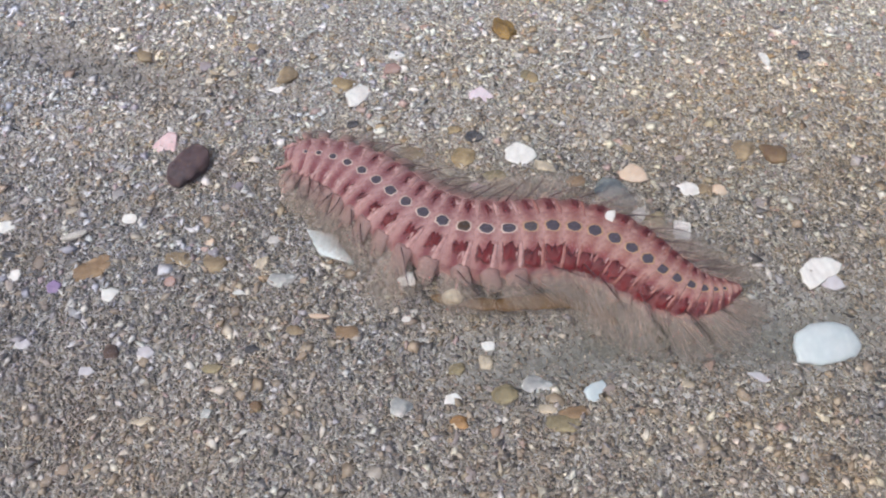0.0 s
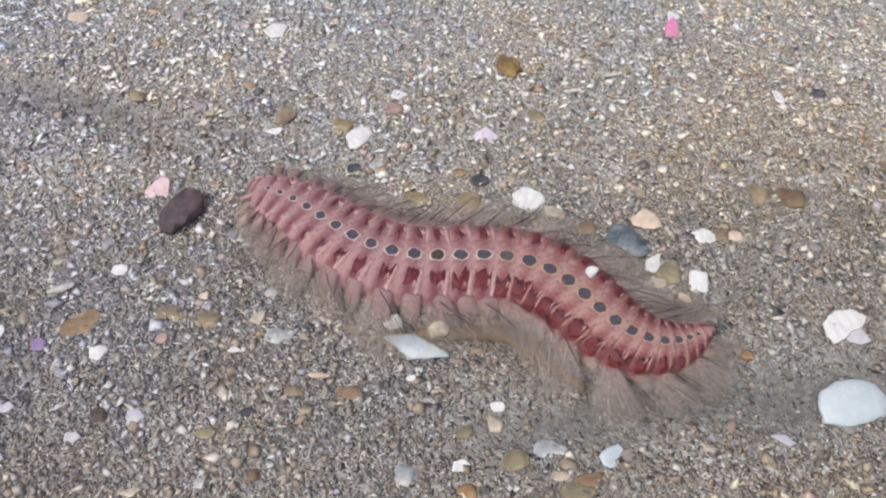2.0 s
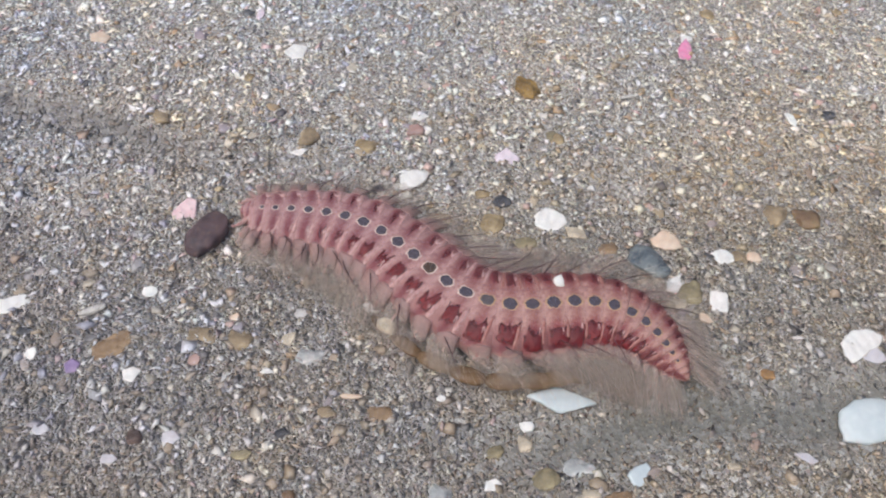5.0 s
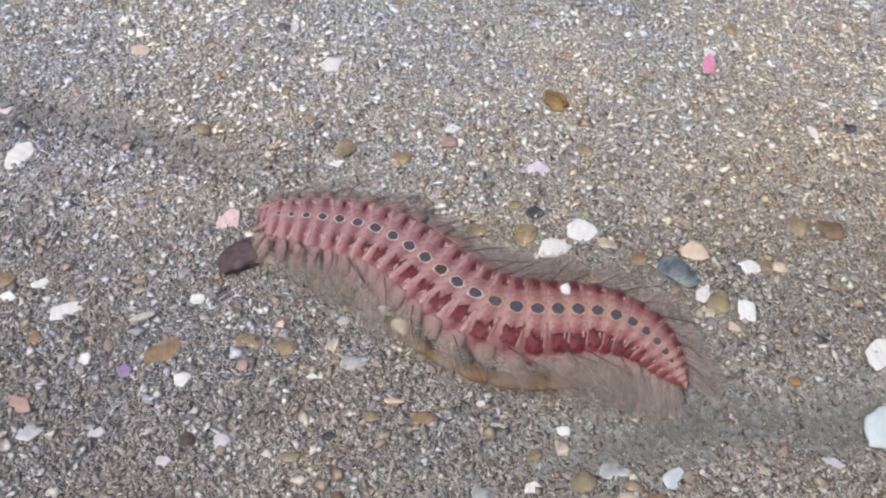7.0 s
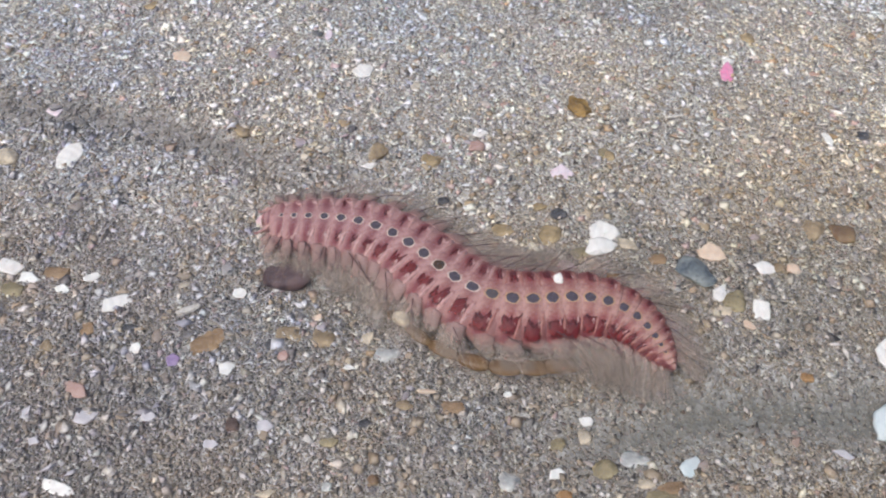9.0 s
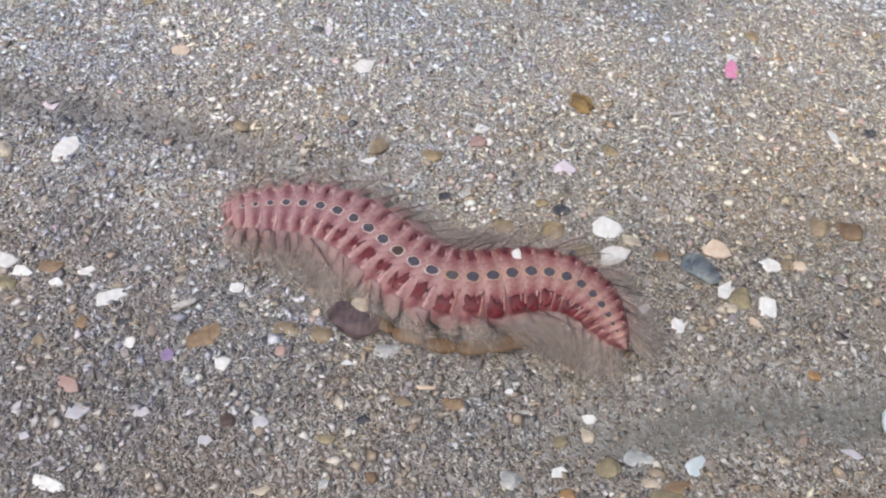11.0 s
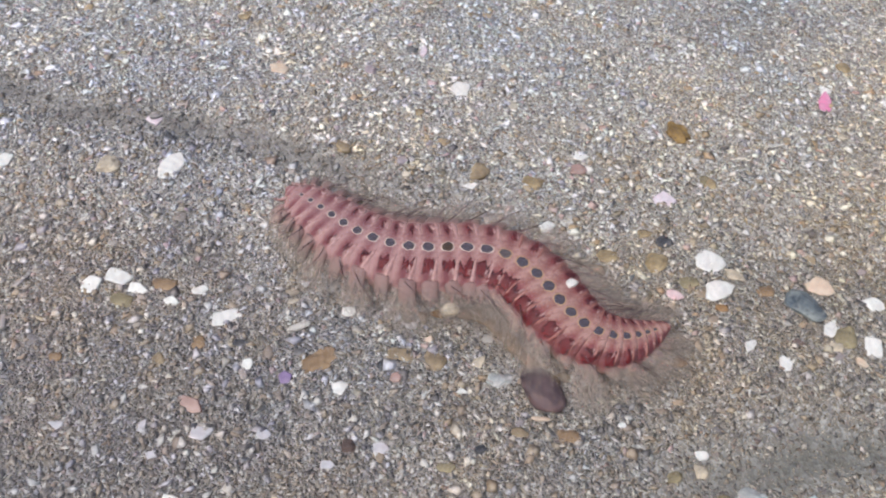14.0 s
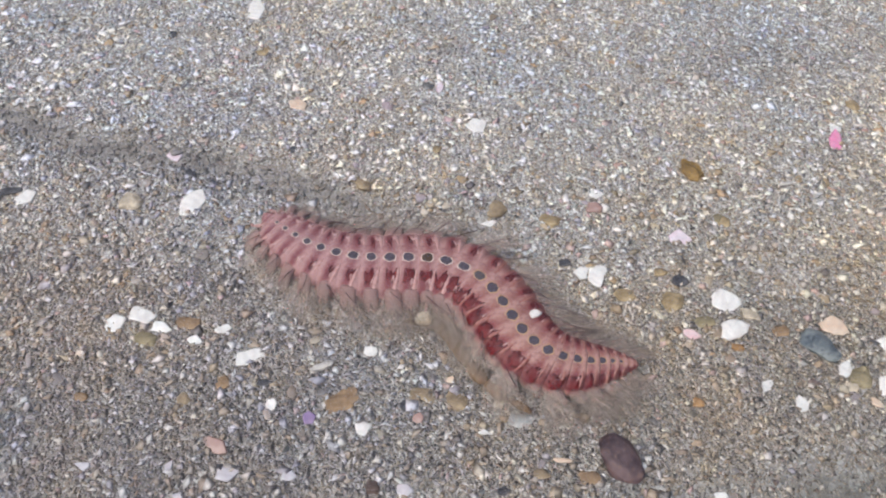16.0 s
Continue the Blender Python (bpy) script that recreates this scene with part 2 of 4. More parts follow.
COLOURS = {
    "amber": stone_material("amber_stone", (0.17, 0.10, 0.03), (0.36, 0.235, 0.08), (0.09, 0.055, 0.025)),
    "tan": stone_material("tan_stone", (0.27, 0.20, 0.12), (0.40, 0.32, 0.21), (0.20, 0.15, 0.09)),
    "brown": stone_material("brown_stone", (0.17, 0.10, 0.06), (0.27, 0.19, 0.11), (0.20, 0.17, 0.09), 200.0),
    "umber": stone_material("umber_stone", (0.09, 0.06, 0.05), (0.16, 0.115, 0.10), (0.06, 0.04, 0.04)),
    "maroon": stone_material("maroon_stone", (0.062, 0.042, 0.052), (0.135, 0.088, 0.092), (0.22, 0.145, 0.115), 260.0, 0.5),
    "slate": stone_material("slate_stone", (0.045, 0.047, 0.055), (0.10, 0.10, 0.11), (0.16, 0.15, 0.15)),
    "bluegrey": stone_material("bluegrey_stone", (0.09, 0.12, 0.15), (0.24, 0.27, 0.27), (0.05, 0.06, 0.08), 220.0),
    "yellow": stone_material("yellow_stone", (0.28, 0.205, 0.105), (0.45, 0.36, 0.22), (0.22, 0.15, 0.07)),
    "olive": stone_material("olive_stone", (0.25, 0.21, 0.12), (0.37, 0.32, 0.20), (0.17, 0.13, 0.07)),
    "orange": stone_material("orange_stone", (0.36, 0.20, 0.08), (0.46, 0.29, 0.14), (0.27, 0.14, 0.06)),
    "rust": stone_material("rust_stone", (0.27, 0.175, 0.095), (0.38, 0.27, 0.165), (0.21, 0.13, 0.07)),
    "cream": stone_material("cream_stone", (0.50, 0.43, 0.32), (0.66, 0.59, 0.47), (0.38, 0.31, 0.22)),
    "chalk": stone_material("chalk_stone", (0.62, 0.59, 0.54), (0.78, 0.76, 0.72), (0.45, 0.41, 0.36)),
    "glassy": stone_material("quartz", (0.43, 0.45, 0.44), (0.55, 0.56, 0.55), (0.64, 0.64, 0.62), 260.0, 0.28, 0.2),
    "peach": shell_material("peach_shell", (0.66, 0.50, 0.37), (0.74, 0.63, 0.51)),
    "white": shell_material("white_shell", (0.80, 0.79, 0.76), (0.72, 0.70, 0.66)),
    "pearl": shell_material("pearl_shell", (0.52, 0.59, 0.61), (0.62, 0.68, 0.69), 0.3, 0.04),
    "rose": shell_material("rose_shell", (0.76, 0.60, 0.60), (0.74, 0.48, 0.50)),
    "blush": shell_material("blush_shell", (0.72, 0.65, 0.70), (0.74, 0.60, 0.66)),
    "pink": shell_material("pink_shell", (0.74, 0.24, 0.42), (0.74, 0.38, 0.52)),
    "coral": shell_material("coral_shell", (0.37, 0.235, 0.205), (0.43, 0.31, 0.275)),
    "purple": shell_material("purple_shell", (0.27, 0.19, 0.36), (0.38, 0.29, 0.44)),
    "lilac": shell_material("lilac_shell", (0.52, 0.50, 0.53), (0.62, 0.60, 0.62)),
}
SKIN = skin_material()
SPOT = flesh_material("spot_slate", (0.050, 0.042, 0.058), (0.092, 0.078, 0.100), 0.6)
SPOT_BROWN = flesh_material("spot_brown", (0.085, 0.045, 0.022), (0.035, 0.032, 0.035), 0.6)
SPOT_FADED = flesh_material("spot_faded", (0.06, 0.058, 0.07), (0.12, 0.095, 0.095), 0.6)
RIM = flesh_material("spot_rim", (0.54, 0.42, 0.36), (0.66, 0.55, 0.48), 0.4)
RIM_TAN = flesh_material("spot_rim_tan", (0.42, 0.26, 0.15), (0.54, 0.36, 0.23), 0.4)
PAPILLA = flesh_material("papilla_pale", (0.46, 0.27, 0.26), (0.58, 0.41, 0.385), 0.3)
RIDGE_RED = flesh_material("red_ridge", (0.26, 0.092, 0.080), (0.40, 0.20, 0.165), 0.36)
RIDGE = flesh_material("pale_ridge", (0.38, 0.195, 0.185), (0.56, 0.37, 0.345), 0.3)
GILL = graded_material("gill_red", (0.095, 0.004, 0.007), (0.20, 0.015, 0.018), 1.0, 0.9, 0.5)
GILL_ROSE = graded_material("gill_rose", (0.15, 0.022, 0.030), (0.27, 0.08, 0.085), 0.75, 0.35, 0.5)
LOBE = graded_material("parapodium_flesh", (0.37, 0.215, 0.20), (0.50, 0.40, 0.35), 0.76, 0.30, 0.34)
LOBE_CLEAR = graded_material("parapodium_clear", (0.46, 0.31, 0.27), (0.60, 0.48, 0.42), 0.40, 0.20, 0.42)
CIRRUS = flesh_material("cirrus_dark", (0.045, 0.022, 0.026), (0.09, 0.045, 0.05), 0.4)
BRISTLE = bristle_material("pale_bristles", (0.62, 0.545, 0.475))
BRISTLE_GOLD = bristle_material("golden_bristles", (0.60, 0.51, 0.425))
FAN = graded_material("bristle_fan_beige", (0.46, 0.37, 0.32), (0.48, 0.41, 0.35), 0.50, 0.22, 0.6)
FOLD = flesh_material("belly_amber", (0.17, 0.095, 0.035), (0.30, 0.18, 0.075), 0.3, 0.3)


# ---- mesh helpers ----
def mesh_of(name, verts, faces, material, smooth=False):
    me = bpy.data.meshes.new(name)
    me.from_pydata([tuple(v) for v in verts], [], faces)
    me.materials.append(material)
    if smooth:
        me.polygons.foreach_set("use_smooth", [True] * len(me.polygons))
    me.update()
    return me


def part(name, me, parent, label=""):
    ob = new(name, me)
    ob.parent = parent
    if label:
        tagged(ob, label=label)
    return ob


def big_mesh(name, verts, tris, sand_tone, shelly_lit, material):
    """A mesh from numpy arrays, for many small loose pieces."""
    me = bpy.data.meshes.new(name)
    me.vertices.add(len(verts))
    me.vertices.foreach_set("co", verts.astype(np.float32).ravel())
    me.loops.add(tris.size)
    me.loops.foreach_set("vertex_index", tris.astype(np.int32).ravel())
    me.polygons.add(len(tris))
    me.polygons.foreach_set("loop_start", np.arange(0, tris.size, 3, dtype=np.int32))
    me.materials.append(material)
    me.update(calc_edges=True)
    me.validate()
    me.attributes.new("sand_tone", "FLOAT", "POINT").data.foreach_set("value", sand_tone.astype(np.float32))
    me.attributes.new("shelly_lit", "FLOAT", "POINT").data.foreach_set("value", shelly_lit.astype(np.float32))
    return me


# ---- the sea bed ----
def bed(x, y):
    """The sand's height in millimetres: low swells, the lip of a ripple and a silted hollow."""
    x, y = np.asarray(x, float), np.asarray(y, float)
    z = 0.5 * np.sin(x / 31.0 + 0.6) * np.sin(y / 27.0 + 1.1) + 0.3 * np.sin(x / 13.0 + y / 17.0) + 0.2 * np.sin(x / 7.1 - y / 9.3)
    lip = (y - 167.0) + 0.235 * (x + 148.0) + 2.0 * np.sin(x / 14.0)
    fade = 1 / (1 + np.exp(np.clip((x + 45.0) / 14.0, -40, 40))) / (1 + np.exp(np.clip((-x - 260.0) / 20.0, -40, 40)))
    z = z + fade * (4.6 / (1 + np.exp(np.clip(-lip / 1.8, -40, 40))) * np.exp(-np.clip(lip, 0, 2000) / 45.0) - 1.6 * np.exp(-np.clip((lip + 6) / 6.0, -9, 9) ** 2))
    return z - 2.6 * hollow(x, y)


def shade_and_patches(x, y):
    """Painted shade at the ripple's foot, plus dark patches and hollow, 0 to 1."""
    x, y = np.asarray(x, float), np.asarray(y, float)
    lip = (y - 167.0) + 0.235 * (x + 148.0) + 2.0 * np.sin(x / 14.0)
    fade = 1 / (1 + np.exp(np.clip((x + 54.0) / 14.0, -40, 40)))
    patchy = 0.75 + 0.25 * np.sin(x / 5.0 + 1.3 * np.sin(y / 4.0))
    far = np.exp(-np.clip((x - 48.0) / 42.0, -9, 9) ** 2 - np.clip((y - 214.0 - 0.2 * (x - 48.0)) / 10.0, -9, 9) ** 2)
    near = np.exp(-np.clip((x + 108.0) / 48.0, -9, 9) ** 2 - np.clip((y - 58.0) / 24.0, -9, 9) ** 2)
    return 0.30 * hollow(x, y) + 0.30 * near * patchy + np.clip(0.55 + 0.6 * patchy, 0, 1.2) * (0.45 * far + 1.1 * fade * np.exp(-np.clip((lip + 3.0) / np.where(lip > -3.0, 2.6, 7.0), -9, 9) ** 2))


def shell_and_light(x, y):
    """Pale shell sand and painted far light, growing up the crest, 0 to 1."""
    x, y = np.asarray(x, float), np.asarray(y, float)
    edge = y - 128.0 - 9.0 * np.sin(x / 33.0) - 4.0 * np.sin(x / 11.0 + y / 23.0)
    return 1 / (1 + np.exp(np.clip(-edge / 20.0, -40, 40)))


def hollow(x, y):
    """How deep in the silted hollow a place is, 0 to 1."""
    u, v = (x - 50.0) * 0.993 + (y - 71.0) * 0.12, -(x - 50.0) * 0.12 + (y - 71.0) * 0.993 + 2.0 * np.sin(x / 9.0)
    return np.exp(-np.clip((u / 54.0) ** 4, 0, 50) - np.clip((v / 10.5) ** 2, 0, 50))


def ground():
    near = np.arange(-240, 161, 2.5)
    far = np.array([40000, 12000, 4000, 1500, 700, 380, 300, 265.0])
    xs = np.concatenate([-far + 0.0, near, far[::-1] - 90.0])
    ys = np.concatenate([-far + 150.0, np.arange(-100, 301, 2.5), far[::-1] + 60.0])
    gx, gy = np.meshgrid(xs, ys, indexing="ij")
    gz = bed(gx, gy) * np.exp(-(np.clip(np.hypot(gx + 30, gy - 130) - 260, 0, None) / 200.0) ** 2)
    verts = np.stack([gx, gy, gz], -1).reshape(-1, 3) * MM
    n, m = gx.shape
    i, j = np.meshgrid(np.arange(n - 1), np.arange(m - 1), indexing="ij")
    a = (i * m + j).ravel()
    faces = np.stack([a, a + m, a + m + 1, a + 1], 1).tolist()
    ob = new("ground", mesh_of("ground", verts, faces, SAND, True))
    ob.data.attributes.new("sand_tone", "FLOAT", "POINT").data.foreach_set("value", shade_and_patches(gx, gy).ravel())
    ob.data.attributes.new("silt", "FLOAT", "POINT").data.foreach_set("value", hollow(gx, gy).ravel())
    tagged(ob, "coarse grey-brown shell sand of a shallow sea bed", "sand", kind="structure")


def water():
    """A thin film of still shallow water over the bed: clear, with the sky's sheen on it."""
    m = Mat("water_surface")
    sheen, clear, mixed = m.node("BsdfGlossy", Roughness=0.06), m.node("BsdfTransparent"), m.node("MixShader")
    fresnel, ripple = m.node("Fresnel", IOR=1.33), m.node("Bump", Strength=0.35, Distance=0.004)
    m.link(m.noise(28.0, 3.0, 0.5), ripple.inputs["Height"])
    for n in (sheen, fresnel):
        m.link(ripple.outputs["Normal"], n.inputs["Normal"])
    m.link(fresnel.outputs[0], mixed.inputs["Fac"])
    m.link(clear.outputs[0], mixed.inputs[1])
    m.link(sheen.outputs[0], mixed.inputs[2])
    m.link(mixed.outputs[0], m.out.inputs["Surface"])
    r, z = 40.0, 0.034
    ob = new("water", mesh_of("water", [(-r, -r, z), (r, -r, z), (r, r, z), (-r, r, z)], [[0, 1, 2, 3]], m.mat))
    tagged(ob, "clear shallow water with a faint sky sheen", "water", kind="structure")


OCTA = np.array([[1, 0, 0], [-1, 0, 0], [0, 1, 0], [0, -1, 0], [0, 0, 1], [0, 0, -1]], float)
OCTA_TRIS = np.array([[0, 2, 4], [2, 1, 4], [1, 3, 4], [3, 0, 4], [2, 0, 5], [1, 2, 5], [3, 1, 5], [0, 3, 5]])
# a splinter with four corners
SPLIT = np.array([[1, 0.2, 0.3], [-0.9, 0.5, 0.4], [-0.2, -0.9, 0.5], [0.0, 0.1, -1]], float)
SPLIT_TRIS = np.array([[0, 1, 2], [0, 3, 1], [1, 3, 2], [2, 3, 0]])


def loose(shape, count, size, spread, limits, flat, lift, tilt, rng, bare=0.95, jag=0.32, deep=235):
    """Corners and triangles of many small angular chips lying on the bed."""
    base, base_tris = shape
    x = rng.uniform(-225, 135, count)
    y = 22 + deep * rng.uniform(0, 1, count) ** 0.92
    keep = (np.abs(x + 30) < 105 + 0.42 * (y - 20)) & (x > -215 + 0.25 * np.clip(130 - y, 0, None))
    # few lie loose on the silt
    keep &= rng.uniform(0, 1, count) > bare * hollow(x, y) ** 0.6
    x, y = x[keep], y[keep]
    n, corners = len(x), len(base)
    a = np.clip(size * np.exp(rng.normal(0, spread, n)), *limits)
    b, c = a * rng.uniform(0.32, 0.95, n), a * rng.uniform(*flat, n)
    v = base[None] * (1 + rng.uniform(-jag, jag, (n, corners, 1)))
    v = v + rng.uniform(-jag, jag, (n, corners, 3))
    v = v * np.stack([a, b, c], -1)[:, None, :]
    for axis, angle in ((0, rng.normal(0, tilt, n)), (1, rng.normal(0, tilt, n)), (2, rng.uniform(0, 6.283, n))):
        s, k = np.sin(angle)[:, None], np.cos(angle)[:, None]
        p, q = (axis + 1) % 3, (axis + 2) % 3
        vp, vq = v[..., p] * k - v[..., q] * s, v[..., p] * s + v[..., q] * k
        v[..., p], v[..., q] = vp, vq
    v = v + np.stack([x, y, bed(x, y) + rng.uniform(*lift, n)], -1)[:, None, :]
    tris = base_tris[None] + corners * np.arange(n)[:, None, None]
    return v.reshape(-1, 3) * MM, tris.reshape(-1, 3), np.repeat(shade_and_patches(x, y), corners), np.repeat(shell_and_light(x, y), corners)


def sand_cover():
    rng = np.random.default_rng(7)
    octa, split = (OCTA, OCTA_TRIS), (SPLIT, SPLIT_TRIS)
    round_verts, round_faces = ico(2)
    rounded = (np.array([tuple(v) for v in round_verts]), np.array(round_faces))
    tagged(new("sand_grains", big_mesh("sand_grains", *loose(octa, 32000, 0.52, 0.45, (0.22, 1.5), (0.14, 0.38), (-0.2, 0.15), 0.28, rng), GRAINS)),
           "loose coarse sand grains and shell crumbs", "sand", kind="stuff")
    tagged(new("fine_sand", big_mesh("fine_sand", *loose(split, 480000, 0.41, 0.48, (0.16, 1.5), (0.14, 0.36), (-0.10, 0.12), 0.24, rng, 0.86, 0.45), GRAINS)),
           "fine angular sand and tiny shell splinters", "sand", kind="stuff")
    tagged(new("fine_sand", big_mesh("fine_sand", *loose(split, 190000, 0.34, 0.45, (0.15, 1.1), (0.14, 0.36), (0.0, 0.16), 0.24, rng, 0.9, 0.45, 100), GRAINS)),
           "fine angular sand lying loose over coarser grains", "sand", kind="stuff")
    tagged(new("shell_grit", big_mesh("shell_grit", *loose(octa, 20000, 0.85, 0.38, (0.45, 2.0), (0.10, 0.28), (0.1, 0.4), 0.25, rng), GRIT)),
           "scattered shell grit and small gravel on the sand", "gravel", kind="stuff")
    tagged(new("small_gravel", big_mesh("small_gravel", *loose(rounded, 900, 1.3, 0.30, (0.8, 2.2), (0.2, 0.34), (-0.3, -0.02), 0.12, rng, 0.6, 0.2), GRAVEL)),
           "small dull tan and grey gravel half sunk in sand", "gravel", kind="stuff")


# ---- stones and shells on the sand ----
ICO = {}


def ico(level):
    if level not in ICO:
        bm = bmesh.new()
        bmesh.ops.create_icosphere(bm, subdivisions=level, radius=1.0)
        ICO[level] = ([v.co.copy() for v in bm.verts], [[v.index for v in f.verts] for f in bm.faces])
        bm.free()
    return ICO[level]


def stone_mesh(name, length, width, height, material, seed, rough=0.16):
    verts, faces = ico(4 if length > 7 else 3)
    rnd = random.Random(seed)
    off = Vector((rnd.uniform(0, 50), rnd.uniform(0, 50), rnd.uniform(0, 50)))
    cuts = [(Vector((rnd.gauss(0, 1), rnd.gauss(0, 1), rnd.gauss(0, 1))).normalized(), rnd.uniform(0.72, 0.95)) for _ in range(9)]
    out = []
    for v in verts:
        v = v.copy()
        for normal, at in cuts:
            over = v.dot(normal) - at
            if over > 0:
                v -= normal * over * 0.85
        k = 1 + rough * 1.6 * noise.noise(v * 1.1 + off) + rough * 0.6 * noise.noise(v * 2.7 + off) + rough * 0.2 * noise.noise(v * 7.0 + off)
        # slightly squared, as worn stones are
        w = Vector([math.copysign(abs(c) ** 0.86, c) for c in v]) * k
        out.append((w.x * length / 2 * MM, w.y * width / 2 * MM, w.z * height / 2 * MM))
    return mesh_of(name, out, faces, material, True)


SEED = [100]


def full_label(label):
    return label if len(label.split()) >= 4 else label + " lying on coarse sand"


def pebble(x, y, length, width, turn, colour, label, height=None, sunk=0.40):
    SEED[0] += 1
    length, width = 0.94 * length, 0.94 * width
    height = height or 0.50 * min(length, width)
    sunk = {"rust": 0.74, "tan": 0.66, "glassy": 0.62, "olive": 0.62, "orange": 0.64, "yellow": 0.6, "brown": 0.52, "cream": 0.45}.get(colour, sunk)
    ob = new("pebble", stone_mesh("pebble", length, width, height, COLOURS[colour], SEED[0], 0.24))
    ob.matrix_world = pose(x * MM, y * MM, (float(bed(x, y)) + max(height * (0.5 - sunk), 0.65 - 0.5 * height)) * MM, 0, 0, turn)
    return tagged(ob, full_label(label), "pebble", "pebbles on the sand")


def outline(kind, rnd):
    """Corner radii round a broken shell piece, by angle."""
    if kind == "heart":
        return [(0, 0.98), (38, 0.78), (75, 0.86), (118, 0.98), (150, 0.72), (190, 0.93), (225, 0.86), (275, 0.66), (320, 0.72)]
    if kind == "square":
        return [(8, 0.86), (45, 1.18), (88, 0.88), (134, 1.2), (180, 0.86), (226, 1.17), (270, 0.86), (315, 1.2)]
    if kind == "valve":
        return [(0, 0.95), (30, 1.0), (62, 1.02), (100, 1.0), (138, 1.05), (170, 0.98), (202, 1.12), (240, 0.9), (275, 0.82), (312, 0.98), (340, 1.05)]
    if kind == "notch":
        return [(0, 1.0), (45, 0.95), (95, 0.95), (140, 1.0), (180, 0.95), (215, 1.05), (255, 0.45), (290, 0.35), (325, 0.7)]
    if kind == "fan":
        return [(k * 24, 0.95 + 0.06 * math.cos(k * 3)) for k in range(8)] + [(200, 0.9), (245, 0.75), (270, 0.7), (300, 0.78), (335, 0.9)]
    n = rnd.choice([4, 5, 5, 6, 7])
    return [(360 * (k + rnd.uniform(-0.3, 0.3)) / n, rnd.uniform(0.80, 1.28)) for k in range(n)]


def shell_mesh(name, length, width, material, seed, kind, thick, dome):
    """A curved plate with a broken edge and a rounded rim."""
    rnd = random.Random(seed)
    corners = outline(kind, rnd)
    n = 36
    angles = [360 * k / n for k in range(n)]
    pts = sorted((a % 360, r) for a, r in corners)
    pts = [(pts[-1][0] - 360, pts[-1][1])] + pts + [(pts[0][0] + 360, pts[0][1])]
    radius = []
    for a in angles:
        for (a0, r0), (a1, r1) in zip(pts, pts[1:]):
            if a0 <= a <= a1:
                # a straight chord from corner to corner
                p0 = Vector((r0 * math.cos(radians(a0)), r0 * math.sin(radians(a0))))
                p1 = Vector((r1 * math.cos(radians(a1)), r1 * math.sin(radians(a1))))
                d = Vector((math.cos(radians(a)), math.sin(radians(a))))
                den = d.x * (p1 - p0).y - d.y * (p1 - p0).x
                r = (p0.x * (p1 - p0).y - p0.y * (p1 - p0).x) / den if abs(den) > 1e-6 else r0
                radius.append(r * (1 + 0.03 * rnd.uniform(-1, 1)))
                break
    rings = [(0.0, 0), (0.45, 0), (0.75, 0), (0.93, 0), (1.0, 0.30), (1.0, 0.75), (0.93, 1), (0.6, 1), (0.0, 1)]
    verts, faces = [], []
    for r, low in rings:
        for a, k in zip(angles, radius):
            x, y = r * k * math.cos(radians(a)), r * k * math.sin(radians(a))
            bend = dome * (1 - (x * x + y * y)) + 0.05 * math.sin(3.1 * x + seed) * math.cos(2.3 * y)
            ribs = 0.035 * math.cos(math.atan2(y + 1.1, x) * 22) if kind == "fan" else 0.0
            verts.append((x * length / 2 * MM, y * width / 2 * MM, ((bend + ribs) * min(length, width) / 2 - low * thick) * MM))
    for k in range(len(rings) - 1):
        for i in range(n):
            j = (i + 1) % n
            faces.append([k * n + i, (k + 1) * n + i, (k + 1) * n + j, k * n + j])
    return mesh_of(name, verts, faces, material, True)


def chip(x, y, length, width, turn, colour, label, kind="flake", thick=0.5, dome=0.08, lift=0.45, tilt=10.0):
    SEED[0] += 1
    rnd = random.Random(SEED[0])
    me = shell_mesh("shell_fragment", length, width, COLOURS[colour], SEED[0], kind, thick, dome)
    ob = new("shell_fragment", me)
    ob.matrix_world = pose(x * MM, y * MM, (float(bed(x, y)) + lift) * MM, rnd.uniform(-tilt, tilt) + 5, rnd.uniform(-tilt, tilt), turn)
    return tagged(ob, full_label(label), "shell", "shell pieces on the sand")


def flake(*a):
    return chip(*a)


def heart_flake(*a):
    return chip(*a, kind="heart", tilt=4.0, lift=0.9)


def square_flake(*a):
    return chip(*a, kind="square", tilt=5.0, lift=0.7)


def notched_flake(*a):
    return chip(*a, kind="notch", tilt=4.0, lift=0.7)


def dome_shell(*a):
    return chip(*a, kind="valve", dome=0.22, lift=1.6, thick=0.9, tilt=3.0)


def splinter(x, y, length, width, turn, colour, label):
    SEED[0] += 1
    ob = new("splinter", stone_mesh("splinter", length, width, width * 0.7, COLOURS[colour], SEED[0], 0.10))
    ob.matrix_world = pose(x * MM, y * MM, (float(bed(x, y)) + width * 0.35 + 0.2) * MM, 0, 2, turn)
    return tagged(ob, full_label(label), "shell", "shell pieces on the sand")


